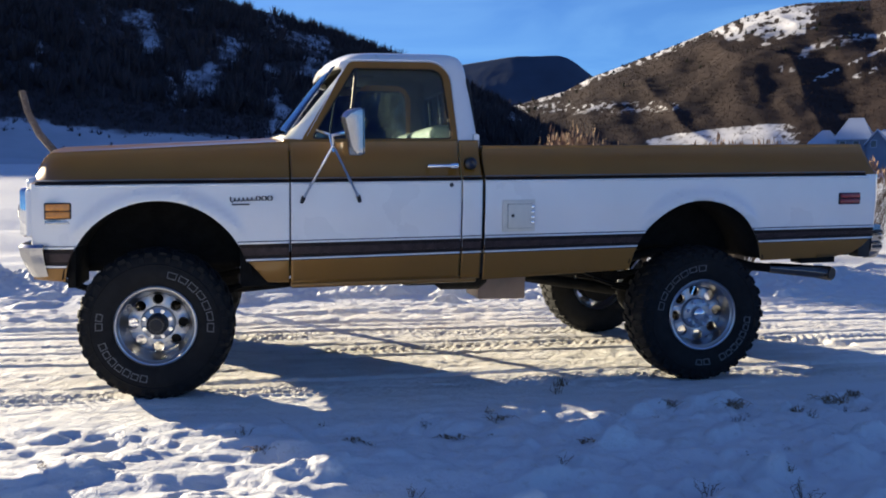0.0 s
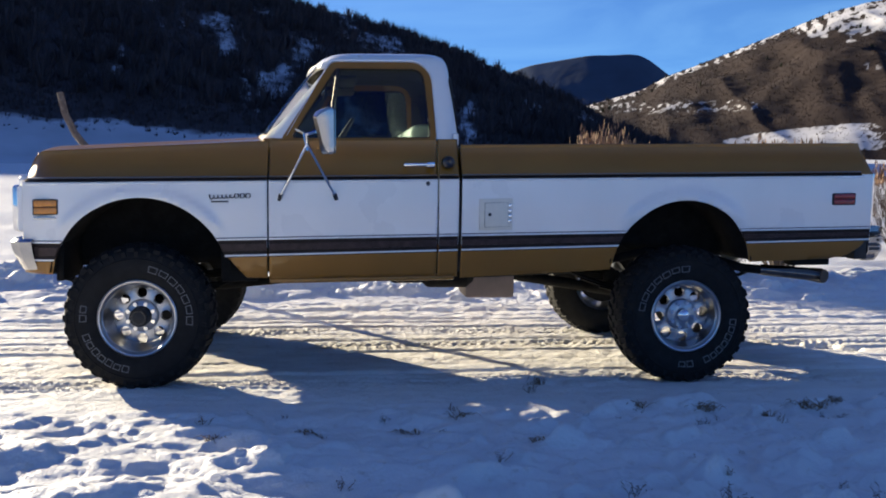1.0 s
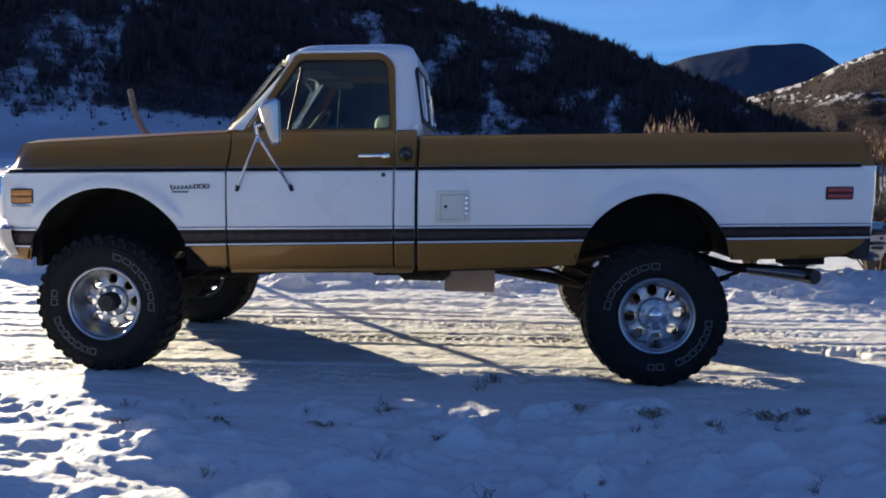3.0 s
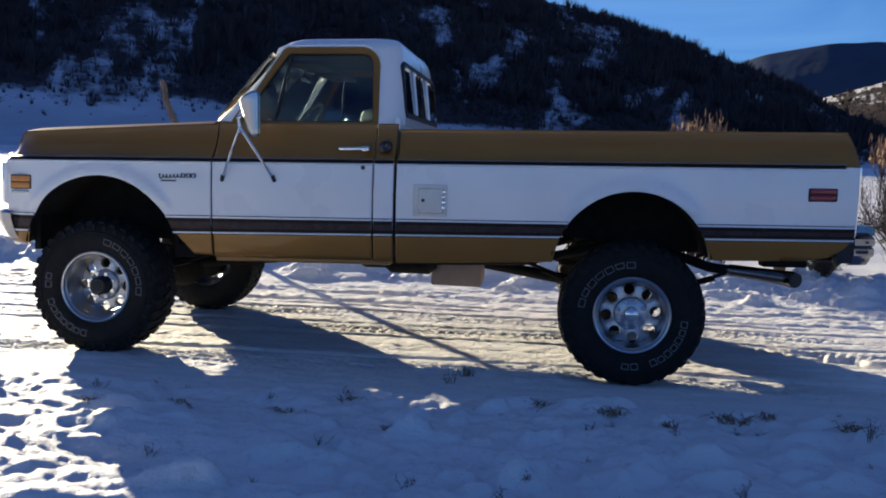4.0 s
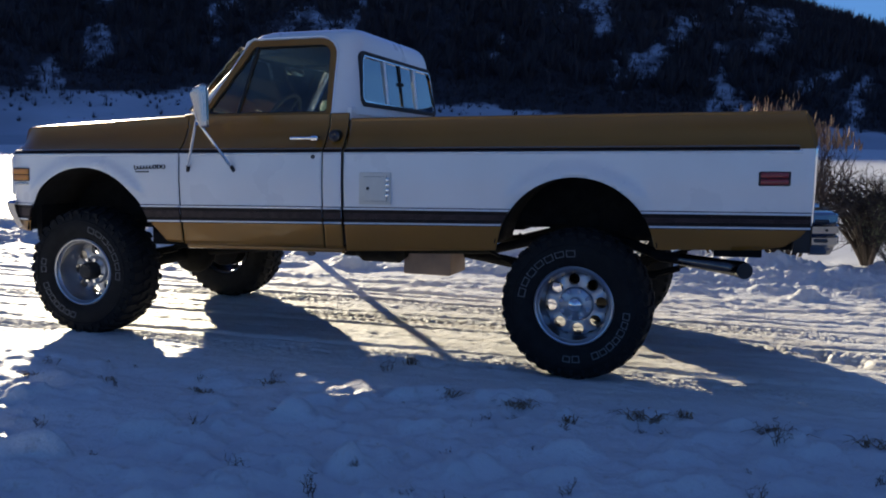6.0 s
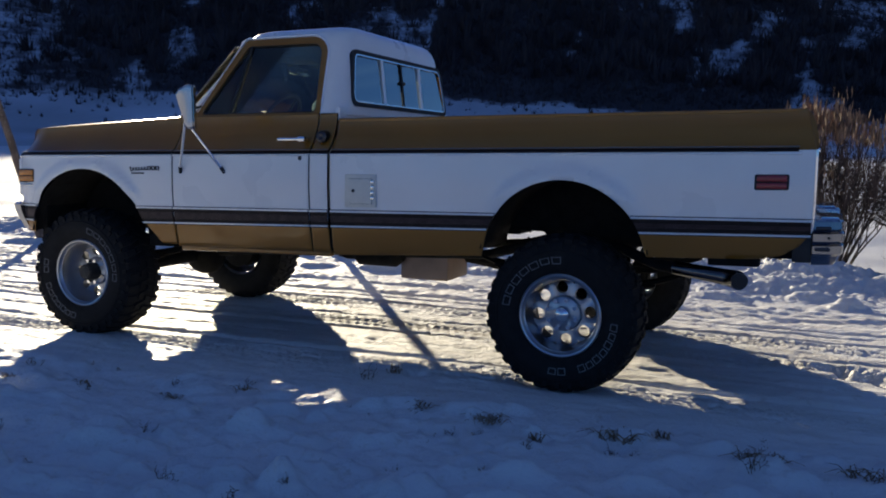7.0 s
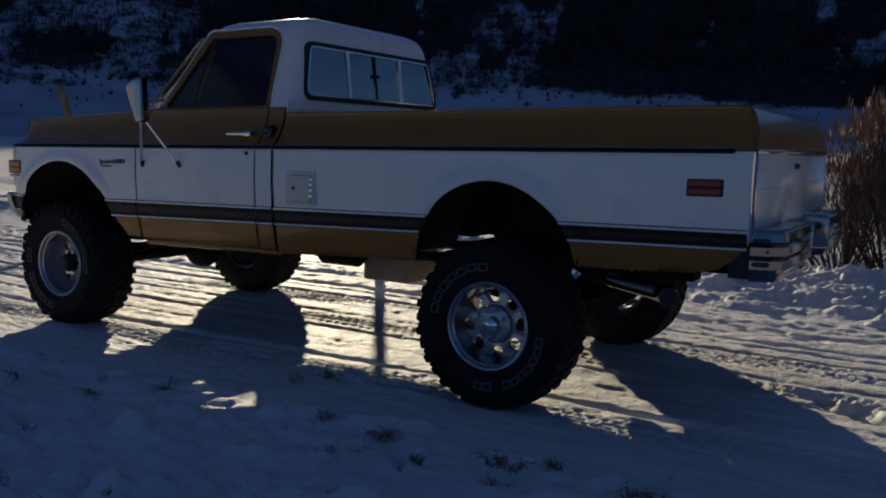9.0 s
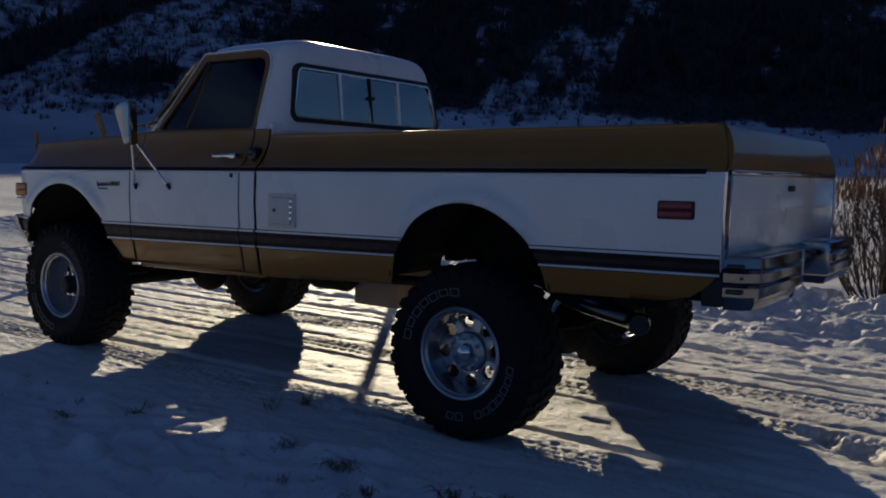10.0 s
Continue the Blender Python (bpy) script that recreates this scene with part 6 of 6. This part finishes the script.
def grass_clump(x, y, r, h, n, seed):
    """Flattened faded grass and dead forbs lying on the snow."""
    rng = random.Random(seed)
    root = tagged(new("grass_clump"), "flattened faded dead grass on shaded snow", "grass", "grass clumps in the snow")
    root.location = (x, y, on_ground(x, y) - 0.005)
    bl, st, hd = bmesh.new(), bmesh.new(), bmesh.new()
    for _ in range(n):
        a, w = rng.random() * math.tau, rng.uniform(0.2, 1.0)
        p = Vector((rng.uniform(-1, 1) * r * 0.6, rng.uniform(-1, 1) * r * 0.3, 0.0))
        tip = p + Vector((math.cos(a) * r * w, math.sin(a) * r * 0.5 * w, h * rng.uniform(0.1, 0.6)))
        mid = p.lerp(tip, 0.5) + Vector((0, 0, h * rng.uniform(0.2, 0.6)))
        tube([p, mid, tip], [0.0022, 0.0018, 0.0008], 3, bl, caps=False)
    for pts, a in stems(st, 6, r * 0.8, h * 1.15, 0.0028, 0.008, rng):
        for k in (3, 4, 5):
            tufts(hd, pts[k], 4, 0.018, rng)
    part("blade", bl, FADED, root)
    part("stem", st, WEED, root)
    tagged(part("seed_head", hd, WEED, root, smooth=0), kind="stuff")


CLUMPS = [(1.46, -1.67, 0.15, 0.07, 46), (2.06, -1.67, 0.16, 0.08, 46), (2.66, -1.69, 0.16, 0.09, 40), (1.74, -1.83, 0.06, 0.07, 16), (1.11, -1.62, 0.09, 0.06, 22), (0.14, -1.70, 0.10, 0.05, 20), (-0.15, -1.90, 0.10, 0.06, 22),
          (2.25, -1.60, 0.07, 0.07, 18), (0.70, -1.06, 0.06, 0.10, 14), (-0.62, -2.0, 0.08, 0.05, 16), (-1.05, -2.1, 0.10, 0.05, 18), (3.05, -1.75, 0.14, 0.08, 30), (0.45, -2.15, 0.07, 0.05, 14)]
for k, (x, y, cr, h, n) in enumerate(CLUMPS):
    grass_clump(x, y, cr * 0.85, h * 0.75, n, 300 + k)


# ---- distant house ----
def gable(bm, x0, x1, y0, y1, z0, z1, along="x", over=0.5, hip=0.0):
    if along == "x":
        ym = (y0 + y1) / 2
        a = [(x0 - over, y0 - over, z0), (x1 + over, y0 - over, z0), (x1 + over - hip, ym, z1), (x0 - over + hip, ym, z1), (x0 - over, y1 + over, z0), (x1 + over, y1 + over, z0)]
    else:
        xm = (x0 + x1) / 2
        a = [(x0 - over, y0 - over, z0), (x0 - over, y1 + over, z0), (xm, y1 + over, z1), (xm, y0 - over, z1), (x1 + over, y0 - over, z0), (x1 + over, y1 + over, z0)]
    v = [bm.verts.new(p) for p in a] + [bm.verts.new((p[0], p[1], p[2] - 0.3)) for p in a]
    for f in ((0, 1, 2, 3), (3, 2, 5, 4), (9, 8, 7, 6), (10, 11, 8, 9), (0, 6, 7, 1), (4, 5, 11, 10), (0, 3, 9, 6), (3, 4, 10, 9), (1, 7, 8, 2), (2, 8, 11, 5)):
        bm.faces.new([v[i] for i in f])
    return bm


house = new("house")
tagged(house, "large blue-shaded house with snow-covered gabled roofs", "house")
HX, HY = EYE_X + 118 * math.sin(radians(35.5)), EYE_Y + 118 * math.cos(radians(35.5))
HZ = 5.0
house.matrix_basis = Matrix.Translation((HX, HY, HZ)) @ Matrix.Rotation(radians(-42), 4, "Z") @ Matrix.Diagonal((0.62, 0.62, 0.62, 1))
for x0, x1, y0, y1, h, rg, al in ((-8.5, -3.6, -1.5, 4, 2.0, 4.6, "x"), (-3.6, 2.4, -2.6, 4.5, 2.8, 6.9, "x"), (2.4, 8.6, -1.5, 4, 1.8, 4.6, "x"), (2.0, 5.4, -4.6, -1.0, 1.6, 4.4, "y"), (8.6, 12.0, -3.4, 3, 1.2, 3.4, "y")):
    part("wall", box(x0, x1, y0, y1, -7, h), SIDING, house, smooth=0)
    part("roof", gable(bmesh.new(), x0, x1, y0, y1, h, rg, al, 0.5, 2.2 if al == "x" else 0.0), ROOFSNOW, house, "snow-covered roof", smooth=0)
    gw = bmesh.new()
    if al == "y":
        g = [gw.verts.new(p) for p in ((x0, y0, h), (x1, y0, h), ((x0 + x1) / 2, y0, rg - 0.3))]
        gw.faces.new(g)
        part("gable_wall", gw, SIDING, house, smooth=0)
    else:
        gw.free()
    for k in range(max(1, int((x1 - x0) / 2.6))):
        wx = x0 + 1.1 + 2.4 * k
        w = part("window", box(wx - 0.55, wx + 0.55, y0 - 0.08, y0 + 0.05, 0.9, 2.3), ROOFSNOW, house, smooth=0)
        part("pane", box(wx - 0.45, wx + 0.45, y0 - 0.12, y0 - 0.04, 1.0, 2.2), PANE, w, smooth=0)
